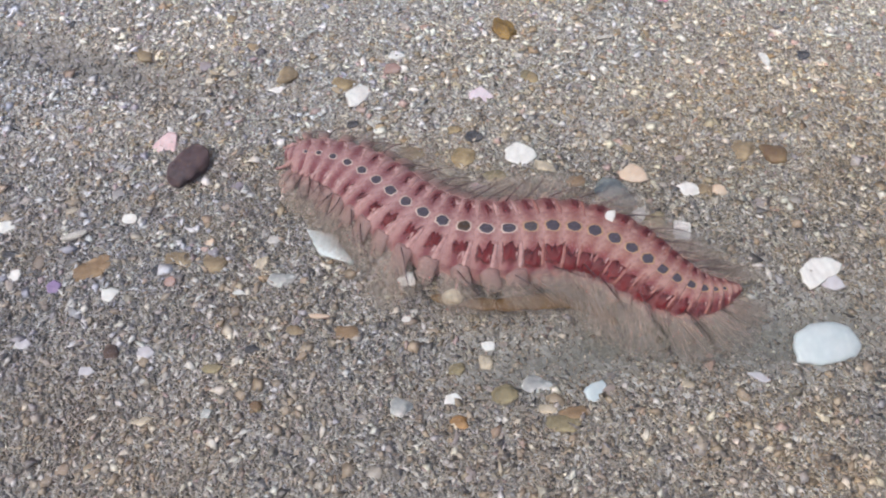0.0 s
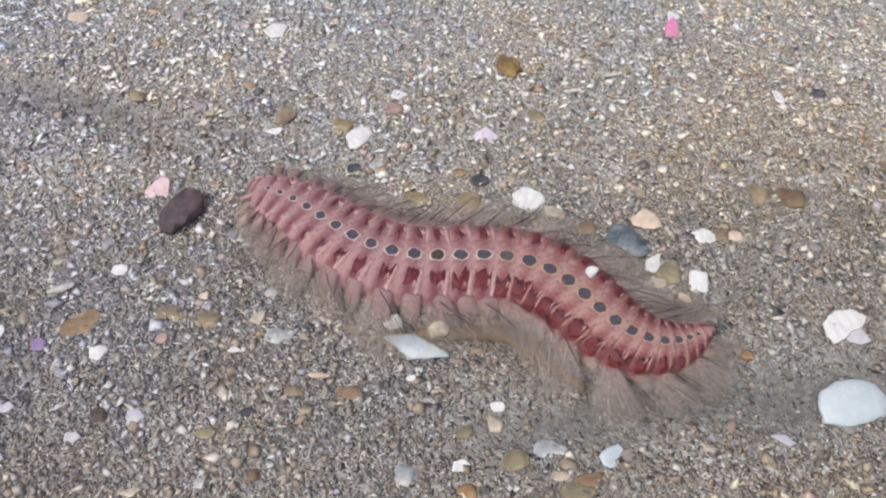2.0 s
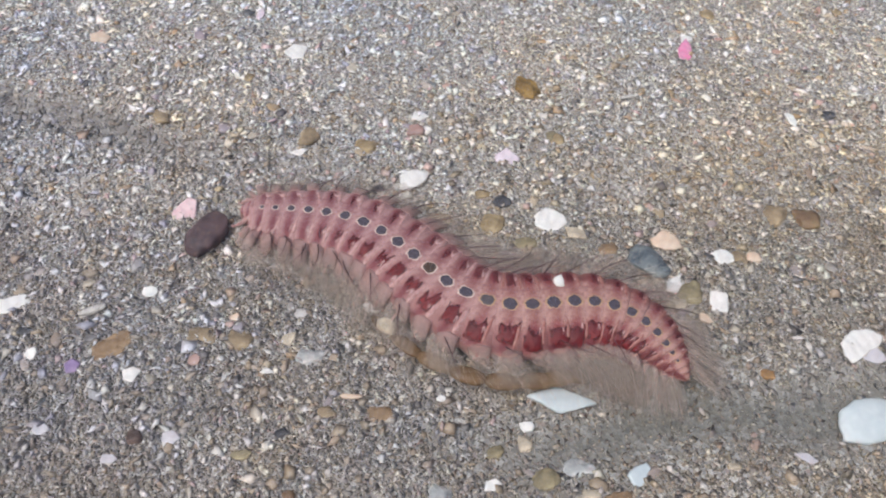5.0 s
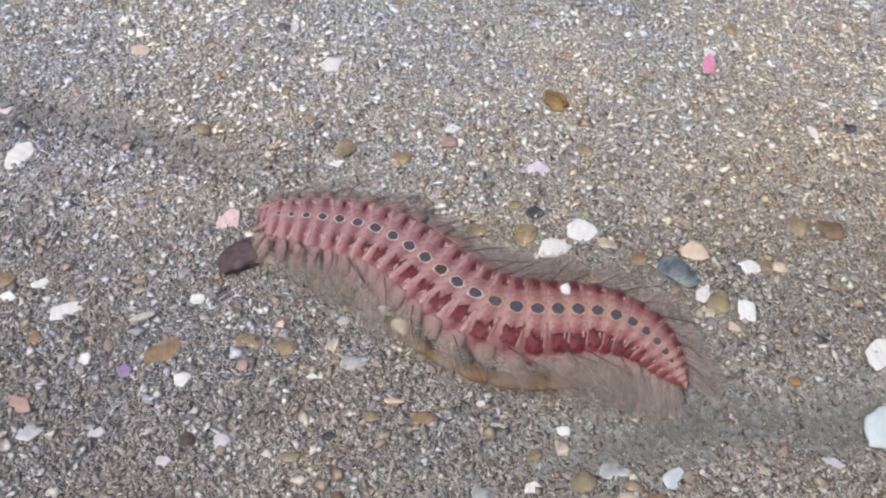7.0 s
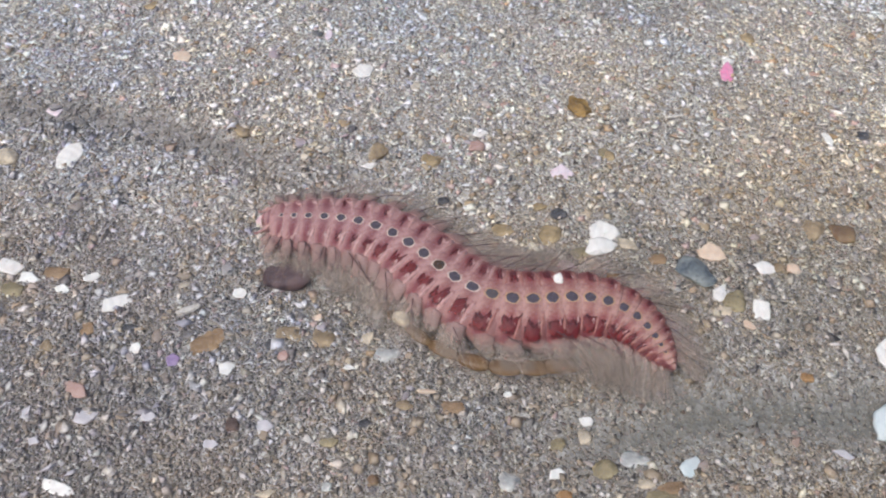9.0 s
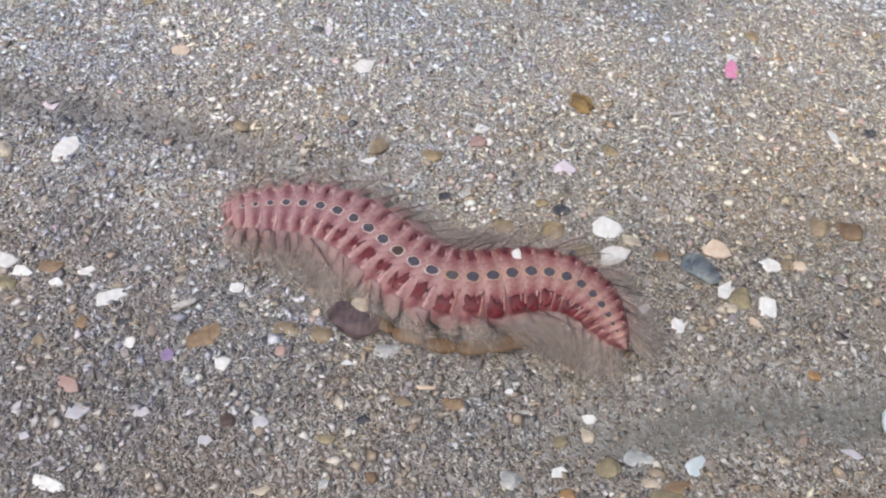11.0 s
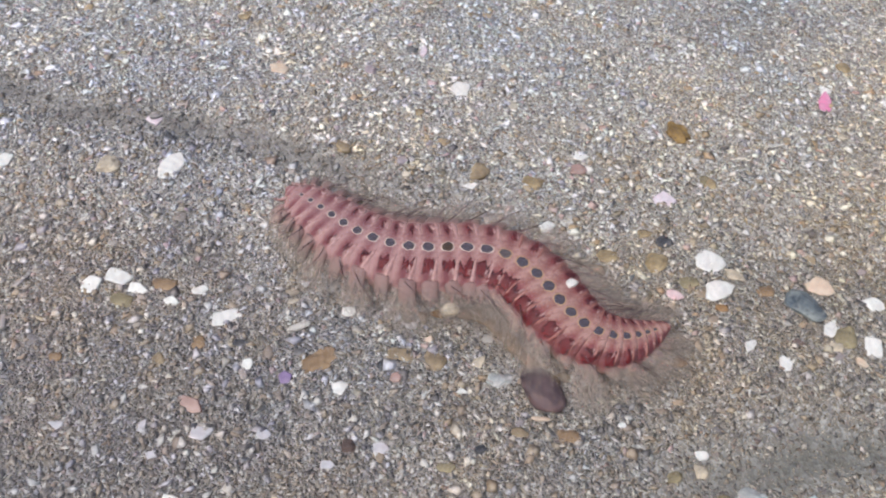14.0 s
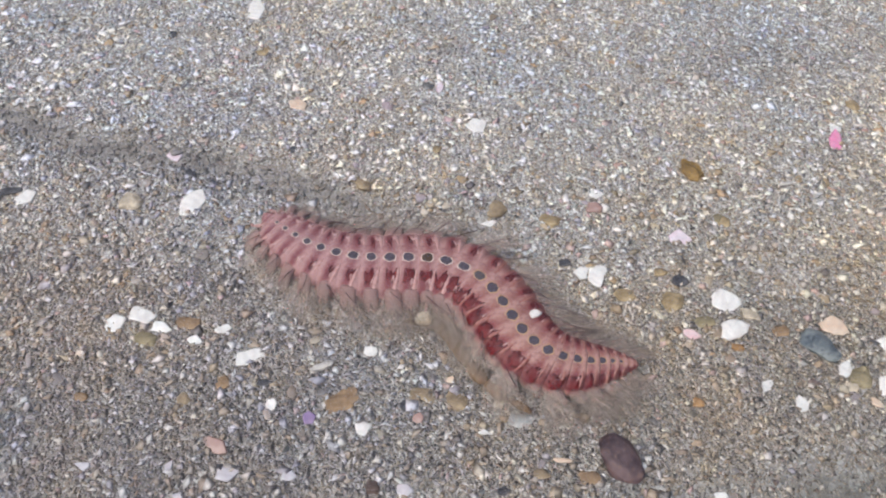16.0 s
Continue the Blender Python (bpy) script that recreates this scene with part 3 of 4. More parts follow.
# ---- the bristle worm ----
# its gait: seconds, middle of the back (mm), heading, bend and swing of the wave (degrees), turns of the wave, stretch
GAIT = [
    (0.0, 14.3, 91.0, -24.9, 61.2, 28.0, 0.295, 0.997),
    (0.5, 14.8, 97.8, -6.9, -16.8, 30.1, 0.016, 1.007),
    (1.0, 10.4, 93.8, -24.8, -56.5, 34.2, -0.271, 1.011),
    (1.5, 7.4, 89.4, -35.0, 39.8, 28.1, -0.530, 1.002),
    (2.0, 7.7, 97.5, -16.6, 26.8, 28.2, -0.824, 0.999),
    (2.5, 8.4, 99.1, -11.1, -52.0, 28.3, -1.119, 0.999),
    (3.0, 3.2, 91.4, -31.8, -5.7, 30.9, -1.382, 1.006),
    (3.5, 2.7, 93.7, -29.1, 63.9, 32.3, -1.681, 1.011),
    (4.0, 5.0, 103.5, -10.4, -17.5, 30.4, -1.939, 1.005),
    (4.5, 2.7, 99.4, -18.1, -58.1, 28.5, -2.190, 1.005),
    (5.0, -1.8, 93.8, -35.8, 7.5, 28.6, -2.441, 1.009),
    (5.5, -2.9, 98.1, -28.3, 50.9, 31.1, -2.692, 1.008),
    (6.0, -2.0, 103.8, -11.3, -11.7, 31.6, -2.943, 1.004),
    (6.5, -4.4, 99.6, -19.4, -50.7, 29.6, -3.194, 1.004),
    (7.0, -7.9, 95.8, -35.1, -2.5, 25.3, -3.430, 0.997),
    (7.5, -7.9, 99.8, -27.2, 43.1, 29.8, -3.707, 1.016),
    (8.0, -6.5, 105.7, -11.1, -21.3, 29.3, -3.931, 1.012),
    (8.5, -9.9, 101.4, -15.9, -57.2, 28.8, -4.179, 1.007),
    (9.0, -14.7, 96.6, -33.5, -0.7, 27.4, -4.435, 1.017),
    (9.5, -16.4, 101.5, -25.9, 42.1, 30.6, -4.693, 1.014),
    (10.0, -15.9, 107.9, -8.4, -25.5, 31.6, -4.951, 1.007),
    (10.5, -19.0, 103.9, -17.7, -63.4, 30.1, -5.209, 1.004),
    (11.0, -23.9, 99.4, -34.2, 6.1, 31.1, -5.467, 1.005),
    (11.5, -25.0, 105.4, -23.3, 35.2, 34.3, -5.725, 1.002),
    (12.0, -25.6, 111.1, -7.7, -36.7, 34.2, -5.957, 0.983),
    (12.5, -31.6, 106.2, -19.1, -58.5, 26.8, -6.214, 0.978),
    (13.0, -36.7, 104.6, -35.0, 1.2, 28.9, -6.494, 0.997),
    (13.5, -36.7, 109.9, -23.5, 34.3, 34.3, -6.742, 0.992),
    (14.0, -37.4, 113.2, -10.9, -4.7, 31.0, -6.898, 0.981),
    (14.5, -41.2, 110.4, -17.8, -53.4, 27.1, -7.184, 0.985),
    (15.0, -46.3, 107.5, -34.5, 2.1, 26.9, -7.461, 0.981),
    (15.5, -47.4, 114.6, -24.1, 30.7, 32.9, -7.742, 0.991),
    (16.0, -47.8, 119.3, -10.1, -55.7, 29.7, -7.991, 0.987),
]
SPACING = [0.001 * (-1.6e-05 * k**4 + 9.42e-04 * k**3 - 0.0321 * k**2 + 0.4298 * k + 2.807) for k in [i + 0.5 for i in range(25)]]
WAVES, SWELL, TAPER, CURL = 1.153, 3.383, -6.552, 0.596
TOP = 10.5


def gait(t):
    """All the gait's columns at a time, smoothly between the rows."""
    times = [r[0] for r in GAIT]
    k = min(max(sum(1 for a in times if a <= t) - 1, 0), len(GAIT) - 2)
    p = [np.array(GAIT[min(max(k + d, 0), len(GAIT) - 1)][1:]) for d in (-1, 0, 1, 2)]
    s = (t - times[k]) / (times[k + 1] - times[k])
    m1, m2 = (p[2] - p[0]) / 2, (p[3] - p[1]) / 2
    return (2 * s**3 - 3 * s**2 + 1) * p[1] + (s**3 - 2 * s**2 + s) * m1 + (-2 * s**3 + 3 * s**2) * p[2] + (s**3 - s**2) * m2


STATIONS = [-3, -2, -1] + list(range(26)) + [26, 27]
REACH = {-3: -0.0044, -2: -0.0031, -1: -0.0016, 26: 0.0018, 27: 0.0034}


def midline(t):
    """Where each of the worm's segments is at a time: x, y and turn, in the worm's own space."""
    x, y, heading, bend, swing, turns, stretch = gait(t)
    total = sum(SPACING)
    run, angles, points = 0.0, [], [(0.0, 0.0)]
    for d in SPACING:
        u = (run + d / 2) / total
        run += d
        a = radians(bend) * (u - 0.5) + radians(swing) * (1 + SWELL * (u - 0.5) + TAPER * (u - 0.5) ** 2) * math.sin(2 * math.pi * (WAVES * u - turns + CURL * (u - 0.5) ** 2))
        angles.append(a)
        points.append((points[-1][0] + d * stretch * math.cos(a), points[-1][1] + d * stretch * math.sin(a)))
    ox, oy = points[12]
    points = [(px - ox, py - oy) for px, py in points]
    out = {}
    for i, (px, py) in enumerate(points):
        a = (angles[max(i - 1, 0)] + angles[min(i, 24)]) / 2
        out[i] = (px, py, math.degrees(a))
    for i, d in REACH.items():
        px, py, a = out[0] if i < 0 else out[25]
        out[i] = (px + d * math.cos(radians(a)), py + d * math.sin(radians(a)), a)
    return out


def table(i, rows):
    return float(np.interp(i, [r[0] for r in rows], [r[1] for r in rows]))


DROOP = [(-3, 2.0), (-1, 0.8), (1, 0.0), (19, 0.0), (22, 1.0), (25, 3.2), (27, 4.6)]


def segment_pose(i, place, heading):
    """A segment's pose in the worm's space: the head and the tail hang a little lower than the back."""
    x, y, turn = place
    low = table(i, DROOP) * MM
    h = radians(heading)
    return pose(x + 0.7 * low * math.sin(h), y + 0.7 * low * math.cos(h), -low, 0, 0, turn)


def worm_pose(t):
    x, y, heading = gait(t)[:3]
    return pose(x * MM, y * MM, 0, 0, 0, heading)


HALF_WIDTH = [(-3, 2.0), (-2, 3.7), (-1, 5.1), (0, 6.2), (2, 7.7), (5, 9.1), (9, 9.9), (14, 9.8), (18, 8.8), (21, 7.0), (23, 5.2), (25, 3.3), (27, 1.4)]
HALF_HEIGHT = [(-3, 3.2), (-1, 4.2), (2, 4.9), (8, 5.1), (16, 5.0), (20, 4.4), (23, 3.5), (25, 2.4), (27, 1.1)]
SPOT_SIZE = [(-1, 0.0), (0, 0.5), (2, 0.95), (5, 1.3), (9, 1.5), (17, 1.55), (20, 1.38), (22, 1.1), (24, 0.7), (25, 0.45), (26, 0.0)]


def section(w, h, a, grow=0.0):
    """A point of the body's cross-section: a is 0 on the back, +-1 under the belly."""
    c, s = math.cos(a * math.pi), math.sin(a * math.pi)
    y = (w + grow) * math.copysign(abs(s) ** 0.92, s)
    z = (h + grow) * math.copysign(abs(c) ** 0.80, c)
    return y, z


def ring_mesh(i, w, h, length):
    n, m = 44, 13
    verts, across, along, faces = [], [], [], []
    taper = table(i + 1, HALF_WIDTH) / w if i < 27 else 0.5
    lead = table(i - 1, HALF_WIDTH) / w if i > -3 else 0.6
    for k in range(m):
        u = k / (m - 1)
        swell = swelling(u)
        fit = lead + (1 - lead) * min(1, 2 * u) if u < 0.5 else 1 + (taper - 1) * (2 * u - 1)
        fit = 1 + (fit - 1) * 0.75
        # the head and the tail close in a blunt round tip
        if (i == -3 and u < 0.5) or (i == 27 and u > 0.5):
            fit *= math.sqrt(max(1 - (2 * u - 1) ** 2, 0.004))
        for j in range(n):
            a = -1 + 2 * j / n
            y, z = section(w, h, a)
            lump = 1 + 0.018 * math.sin(9 * a * math.pi + i) * math.sin(math.pi * u)
            verts.append(((u - 0.5) * length * MM, y * swell * fit * lump * MM, (TOP - h + z * (0.55 + 0.45 * swell) * min(1, fit * 1.4)) * MM))
            across.append(a)
            along.append(u)
    for k in range(m - 1):
        for j in range(n):
            q = (j + 1) % n
            faces.append([k * n + j, k * n + q, (k + 1) * n + q, (k + 1) * n + j])
    faces.append(list(range(n))[::-1])
    faces.append([(m - 1) * n + j for j in range(n)])
    me = mesh_of("segment", verts, faces, SKIN, True)
    for key, values in (("across", across), ("along", along), ("rear", [table(i, [(6, 0.0), (12, 0.5), (16, 1.0)])] * len(across))):
        me.attributes.new(key, "FLOAT", "POINT").data.foreach_set("value", values)
    return me


def disc_mesh(name, w, h, ra, rb, grow, material, rnd, wob):
    n, rings = 26, [0.0, 0.5, 0.85, 1.0]
    wave = [1 + wob * rnd.uniform(-1, 1) for _ in range(n)]
    verts, faces = [], []
    for r in rings:
        for k in range(n):
            q = 2 * math.pi * k / n
            x, y = ra * r * wave[k] * math.cos(q), rb * r * wave[k] * math.sin(q)
            s = min(abs(y) / w, 0.95)
            a = math.asin(s ** (1 / 0.92))
            z = h * math.cos(a) ** 0.80 + grow * (1 if r < 1 else -0.4)
            verts.append((x * MM, y * MM, (TOP - h + z) * MM))
    for k in range(len(rings) - 1):
        for i in range(n):
            j = (i + 1) % n
            faces.append([k * n + i, (k + 1) * n + i, (k + 1) * n + j, k * n + j])
    return mesh_of(name, verts, faces, material, True)


def tube(path, radii, sides=5):
    """Corners and faces of a tapering tube along a path."""
    verts, faces = [], []
    for k, p in enumerate(path):
        d = (path[min(k + 1, len(path) - 1)] - path[max(k - 1, 0)]).normalized()
        e = d.cross(Vector((0.3, 0.2, 0.93))).normalized()
        g = d.cross(e)
        for j in range(sides):
            q = 2 * math.pi * j / sides
            verts.append(p + (e * math.cos(q) + g * math.sin(q)) * radii[k])
    for k in range(len(path) - 1):
        for j in range(sides):
            q = (j + 1) % sides
            faces.append([k * sides + j, k * sides + q, (k + 1) * sides + q, (k + 1) * sides + j])
    faces.append(list(range(sides))[::-1])
    faces.append([(len(path) - 1) * sides + j for j in range(sides)])
    return verts, faces


def joined(pieces):
    verts, faces = [], []
    for v, f in pieces:
        faces += [[k + len(verts) for k in g] for g in f]
        verts += v
    return verts, faces


def tuft_mesh(name, i, side, w, h, count, low, material, rnd):
    """A fan of fine bristles from one side of a segment, sweeping out and towards the tail."""
    pieces = []
    scale = 0.50 + 0.50 * w / 9.8
    lean = table(i, [(-3, -0.9), (0, -0.45), (4, 0.05), (10, 0.35), (20, 0.6), (24, 0.9), (27, 1.5)])
    set_of, rise = rnd.uniform(-0.30, 0.30), rnd.uniform(-0.10, 0.10)
    grow = table(i, [(-3, 0.62), (2, 0.85), (8, 1.0), (18, 1.1), (27, 1.1)])
    for _ in range(count):
        stray = 2.2 if rnd.random() < 0.22 else 1.0
        if low:
            root = Vector((rnd.gauss(0, 0.9), side * (w + rnd.uniform(0.0, 3.0) * scale), TOP - h * rnd.uniform(1.0, 1.45)))
            way = Vector((lean + set_of + rnd.gauss(0, 0.30) * stray, side * rnd.uniform(0.8, 1.05), rise + rnd.uniform(-0.55, -0.2)))
            long = rnd.uniform(5.5, 11.5) * scale * grow
        else:
            root = Vector((rnd.gauss(0, 0.9), side * w * rnd.uniform(0.92, 1.12), TOP - h * rnd.uniform(0.7, 1.1)))
            way = Vector((lean + 0.2 + set_of + rnd.gauss(0, 0.30) * stray, side * rnd.uniform(0.75, 1.05), rise + (rnd.uniform(-0.2, 0.22) if side > 0 else rnd.uniform(-0.42, 0.02))))
            long = rnd.uniform(6.0, 12.0) * scale * grow
        if i < 2 and rnd.random() < 0.3:
            a = side * rnd.uniform(0.05, 0.4)
            y, z = section(w, h, a)
            root = Vector((rnd.uniform(-1.0, 0.5), y, TOP - h + z * 0.9))
            way = Vector((-0.9 - 0.25 * rnd.random() + 0.25 * i, side * rnd.uniform(0.1, 0.9), rnd.uniform(-0.1, 0.35)))
            long *= 0.6
        way.normalize()
        sag, path = rnd.uniform(0.3, 1.6) * scale, []
        for s in (0.0, 0.35, 0.7, 1.0):
            p = root + way * long * s + Vector((1.4 * s * s, 0, -sag * s * s))
            p.z = max(p.z, 0.6)
            path.append(p * MM)
        r = rnd.uniform(0.008, 0.017) * MM
        pieces.append(tube(path, [r, r, r * 0.8, r * 0.25], 3))
    return mesh_of(name, *joined(pieces), material)


def swelling(u):
    return 0.885 + 0.13 * max(math.sin(math.pi * u), 0.0) ** 0.75


def with_values(me, **values):
    for key, list_of in values.items():
        me.attributes.new(key, "FLOAT", "POINT").data.foreach_set("value", list_of)
    return me


def gill_mesh(i, side, w, h, gap, seed):
    """A dark red gill lying flat in the trough between two folds, ragged at its upper edge and fading downwards."""
    n, m = 22, 14
    verts, faces, down, edge = [], [], [], []
    off = Vector((seed * 2.3, 1.0, 4.0))
    rnd = random.Random(seed)
    small = table(i, [(5, 0.45), (8, 0.82), (12, 1.0), (15, 1.25), (21, 1.25), (23, 1.0)]) * rnd.uniform(0.85, 1.1)
    small *= 1.0 if side < 0 else 0.40
    start = table(i, [(5, 0.115), (12, 0.125), (16, 0.165), (23, 0.165)]) + rnd.uniform(-0.02, 0.02)
    drop = table(i, [(5, 0.10), (11, 0.14), (15, 0.24), (23, 0.27)]) * rnd.uniform(0.8, 1.2)
    shift = rnd.uniform(-0.12, 0.08)
    for j in range(m):
        s = j / (m - 1)
        for k in range(n):
            q = k / (n - 1)
            frill = table(i, [(11, 0.085), (15, 0.045)]) * noise.noise(Vector((q * 3.6, s * 1.5, 0)) + off) + 0.03 * noise.noise(Vector((q * 11, s, 3)) + off)
            at = start + frill * (1.1 - 0.6 * s) + drop * s
            x = ((q - 0.5) * (1.0 - 0.20 * s) * small + shift - 0.83 * (at - 0.10) + 0.10 + 0.25 * (s - 0.3) * noise.noise(Vector((s * 3, q, 7)) + off)) * gap
            puff = math.sin(math.pi * q) ** 0.5 * math.sin(math.pi * s) ** 0.5
            swell = swelling(min(max(x / (1.5 * gap) + 0.5, 0), 1))
            y, z = section(w, h, side * at, -0.06 + 0.20 * puff + 0.18 * puff * noise.noise(Vector((q * 5, s * 4, 0)) + off))
            verts.append((x * MM, y * swell * MM, (TOP - h + z * (0.55 + 0.45 * swell)) * MM))
            down.append(min(1.0, max(0.0, 1.15 * s - 0.1 + 0.5 * noise.noise(Vector((q * 6, s * 2, 5)) + off))))
            edge.append(min(1.0, max(0.0, 1 - 5.0 * min(q, 1 - q, 0.6 * s + 0.08, 0.7 * (1 - s)) + 0.8 * noise.noise(Vector((q * 7, s * 5, 2)) + off))))
    for j in range(m - 1):
        for k in range(n - 1):
            c = j * n + k
            faces.append([c, c + 1, c + n + 1, c + n])
    me = mesh_of("gill", verts, faces, GILL if 6 <= i <= 22 and side < 0 else GILL_ROSE, True)
    return with_values(me, down=down, edge=edge)


def ridge_mesh(i, side, w, h, gap, rnd):
    """A broad soft pale fold across the back between two segments."""
    path, rad = [], []
    size = max(0.40 + 0.60 * w / 9.8, table(i, [(1, 0.95), (6, 0.5)]))
    sway = rnd.uniform(-0.25, 0.25)
    fan = table(i, [(-2, 3.4), (1, 2.6), (5, 1.2), (9, 0.0)])
    for k in range(12):
        s = k / 11
        y, z = section(w, h, side * (0.075 + 0.385 * s), (-0.52 + 0.16 * math.sin(math.pi * s)) * size)
        x = gap * (0.50 - 0.30 * s) - fan * s * s + sway * math.sin(math.pi * s) + rnd.uniform(-0.08, 0.08)
        path.append(Vector((x, y * 0.985, TOP - h + z)) * MM)
        rad.append((0.26 + 0.38 * math.sin(math.pi * min(1, s * 0.85 + 0.12))) * rnd.uniform(0.9, 1.1) * size * table(i, [(10, 1.0), (16, 0.78)]) * MM)
    # it runs on over the side foot as a soft rib
    last, out = path[-1] / MM, table(i, [(-2, 0.3), (1, 0.8), (4, 3.4), (10, 3.4), (15, 1.2), (23, 0.6)])
    for k in range(1, 6):
        u = k / 5
        path.append(Vector((last.x + rnd.uniform(-0.1, 0.1) - 0.2 * fan * u, last.y + side * out * u, last.z + 0.25 * u - 0.62 * out * u * u)) * MM)
        rad.append((0.42 * (1 - u) + 0.10) * size * table(i, [(10, 1.0), (16, 0.78)]) * MM)
    return mesh_of("ridge", *tube(path, rad, 9), RIDGE if i < 13 else RIDGE_RED, True)


def papilla_mesh(i, side, w, h, gap, rnd):
    """A little pale fork on the back, its prongs fanning outwards from one root."""
    size = 0.45 + 0.55 * w / 9.2
    root = side * rnd.uniform(0.15, 0.19)
    size *= rnd.uniform(0.7, 1.2) * table(i, [(9, 1.0), (13, 0.45)])
    y, z = section(w, h, root, -0.15)
    base = Vector((gap * 0.22, y, TOP - h + z))
    pieces = []
    for turn in (-0.75, -0.15, 0.5):
        y2, z2 = section(w, h, root + side * (0.05 + rnd.uniform(0, 0.035)), 0.24)
        tip = Vector((base.x + (turn + rnd.uniform(-0.35, 0.35)) * 1.1 * size, y2, TOP - h + z2))
        mid = base.lerp(tip, 0.5) + Vector((0, 0, 0.12))
        pieces.append(tube([base * MM, mid * MM, tip * MM], [0.22 * size * MM, 0.15 * size * MM, 0.03 * size * MM], 6))
    return mesh_of("papilla_tuft", *joined(pieces), PAPILLA, True)


def lobe_mesh(i, side, w, h, gap, rnd):
    """A fleshy side foot: a rounded finger that leaves the flank, bends down and ends in a soft pale knob."""
    size = 0.30 + 0.70 * w / 9.8
    lean = table(i, [(-2, -0.75), (0, -0.5), (4, -0.05), (10, 0.12), (20, 0.40), (26, 0.9)]) + rnd.uniform(-0.16, 0.16)
    reach = table(i, [(-2, 3.8), (3, 6.8), (8, 6.9), (11, 4.4), (18, 3.6), (22, 2.8), (26, 1.6)]) * rnd.uniform(0.75, 1.12)
    sink = table(i, [(-2, 0.5), (4, 0.8), (12, 0.62), (20, 0.6)]) * (1.0 if side < 0 else 0.8)
    half = gap * table(i, [(-2, 0.50), (3, 0.42), (8, 0.48), (20, 0.6)]) * rnd.uniform(0.9, 1.08)
    y, z = section(w, h, side * table(i, [(10, 0.33), (15, 0.42)]), -0.7 * size)
    root = Vector((gap * 0.16 - 0.7 * table(i, [(-2, 2.0), (1, 1.6), (5, 0.8), (9, 0.0)]), y, TOP - h + z))
    off = Vector((i * 2.1, side * 5.0, 1.0))
    sides, rings = 14, 13
    verts, faces, down, edge = [], [], [], []
    for k in range(rings):
        u = k / (rings - 1)
        p = root + Vector((lean * reach * u + 0.6 * u * u, side * reach * (u - 0.18 * u * u), -reach * sink * (0.35 * u + 0.65 * u * u)))
        p.z = max(p.z, 1.3)
        p += 0.35 * u * Vector((noise.noise(Vector((u * 2.2, 0, 0)) + off), 0, 0.6 * noise.noise(Vector((0, u * 2.2, 3)) + off)))
        # a waist behind the knob, then a round end
        wide = (1.0 - 0.22 * u + 0.16 * math.exp(-((u - 0.75) / 0.15) ** 2)) * math.sqrt(max(1 - max(u - 0.62, 0) ** 2 / 0.146, 0.02))
        for j in range(sides):
            q = 2 * math.pi * j / sides
            wave = 1 + 0.16 * noise.noise(Vector((math.cos(q), u * 3, math.sin(q))) + off)
            verts.append((p + Vector((half * wide * wave * math.cos(q), side * 0.25 * size * math.sin(q), (0.85 - 0.35 * u) * size * wide * wave * math.sin(q)))) * MM)
            down.append(min(1.0, 0.05 + 0.95 * u))
            edge.append(0.0)
    for k in range(rings - 1):
        for j in range(sides):
            q = (j + 1) % sides
            faces.append([k * sides + j, k * sides + q, (k + 1) * sides + q, (k + 1) * sides + j])
    faces.append(list(range(sides))[::-1])
    faces.append([(rings - 1) * sides + j for j in range(sides)])
    return with_values(mesh_of("parapodium", verts, faces, LOBE if i < 13 else LOBE_CLEAR, True), down=down, edge=edge)


def fan_mesh(i, side, w, h, rnd):
    """The fine inner bristles of one side foot, matted together into a thin glassy fan with ragged streaks."""
    scale = 0.50 + 0.50 * w / 9.8
    lean = table(i, [(-3, -0.9), (0, -0.5), (4, 0.0), (10, 0.3), (20, 0.55), (24, 0.9), (27, 1.5)]) + rnd.uniform(-0.15, 0.15)
    reach = table(i, [(-3, 6.5), (3, 8.5), (8, 9.5), (18, 10.5), (24, 11.0), (27, 9.0)]) * scale * rnd.uniform(0.85, 1.1)
    if side < 0:
        reach *= table(i, [(8, 1.0), (11, 0.7), (17, 0.7), (19, 1.0)])
    fall = rnd.uniform(0.38, 0.52) if side < 0 else rnd.uniform(0.05, 0.22)
    across, rings = 34, 9
    off = Vector((i * 3.7, side * 9.0, rnd.uniform(0, 20)))
    verts, faces, down, edge = [], [], [], []
    for layer in (1, -1):
        for k in range(rings):
            u = k / (rings - 1)
            for j in range(across):
                v = j / (across - 1)
                streak = noise.noise(Vector((v * 14.0, 0, 0)) + off) + 0.5 * noise.noise(Vector((v * 33.0, 0, 4)) + off)
                a = math.atan(lean) + (v - 0.5) * 1.15
                far = reach * u * (1 + 0.22 * streak) * (1 - 0.5 * abs(2 * v - 1) ** 3)
                p = Vector(((v - 0.5) * 6.0 * scale + math.sin(a) * far + 1.2 * u * u, side * (w * 0.94 + math.cos(a) * far), TOP - h * 0.80 - fall * far - 0.9 * u * u))
                p.z = max(p.z + layer * (0.30 - 0.26 * u) * scale * math.sin(math.pi * v), 0.7 + 0.05 * layer)
                verts.append(p * MM)
                down.append(u)
                edge.append(min(1.0, max(0.0, 0.16 + 0.6 * streak + 0.5 * u * u + max(0.0, abs(2 * v - 1) - 0.6) * 1.6)))
        top = (0 if layer > 0 else rings * across)
        for k in range(rings - 1):
            for j in range(across - 1):
                c = top + k * across + j
                q = [c, c + 1, c + across + 1, c + across]
                faces.append(q if layer > 0 else q[::-1])
    return with_values(mesh_of("bristle_fan", verts, faces, FAN, True), down=down, edge=edge)


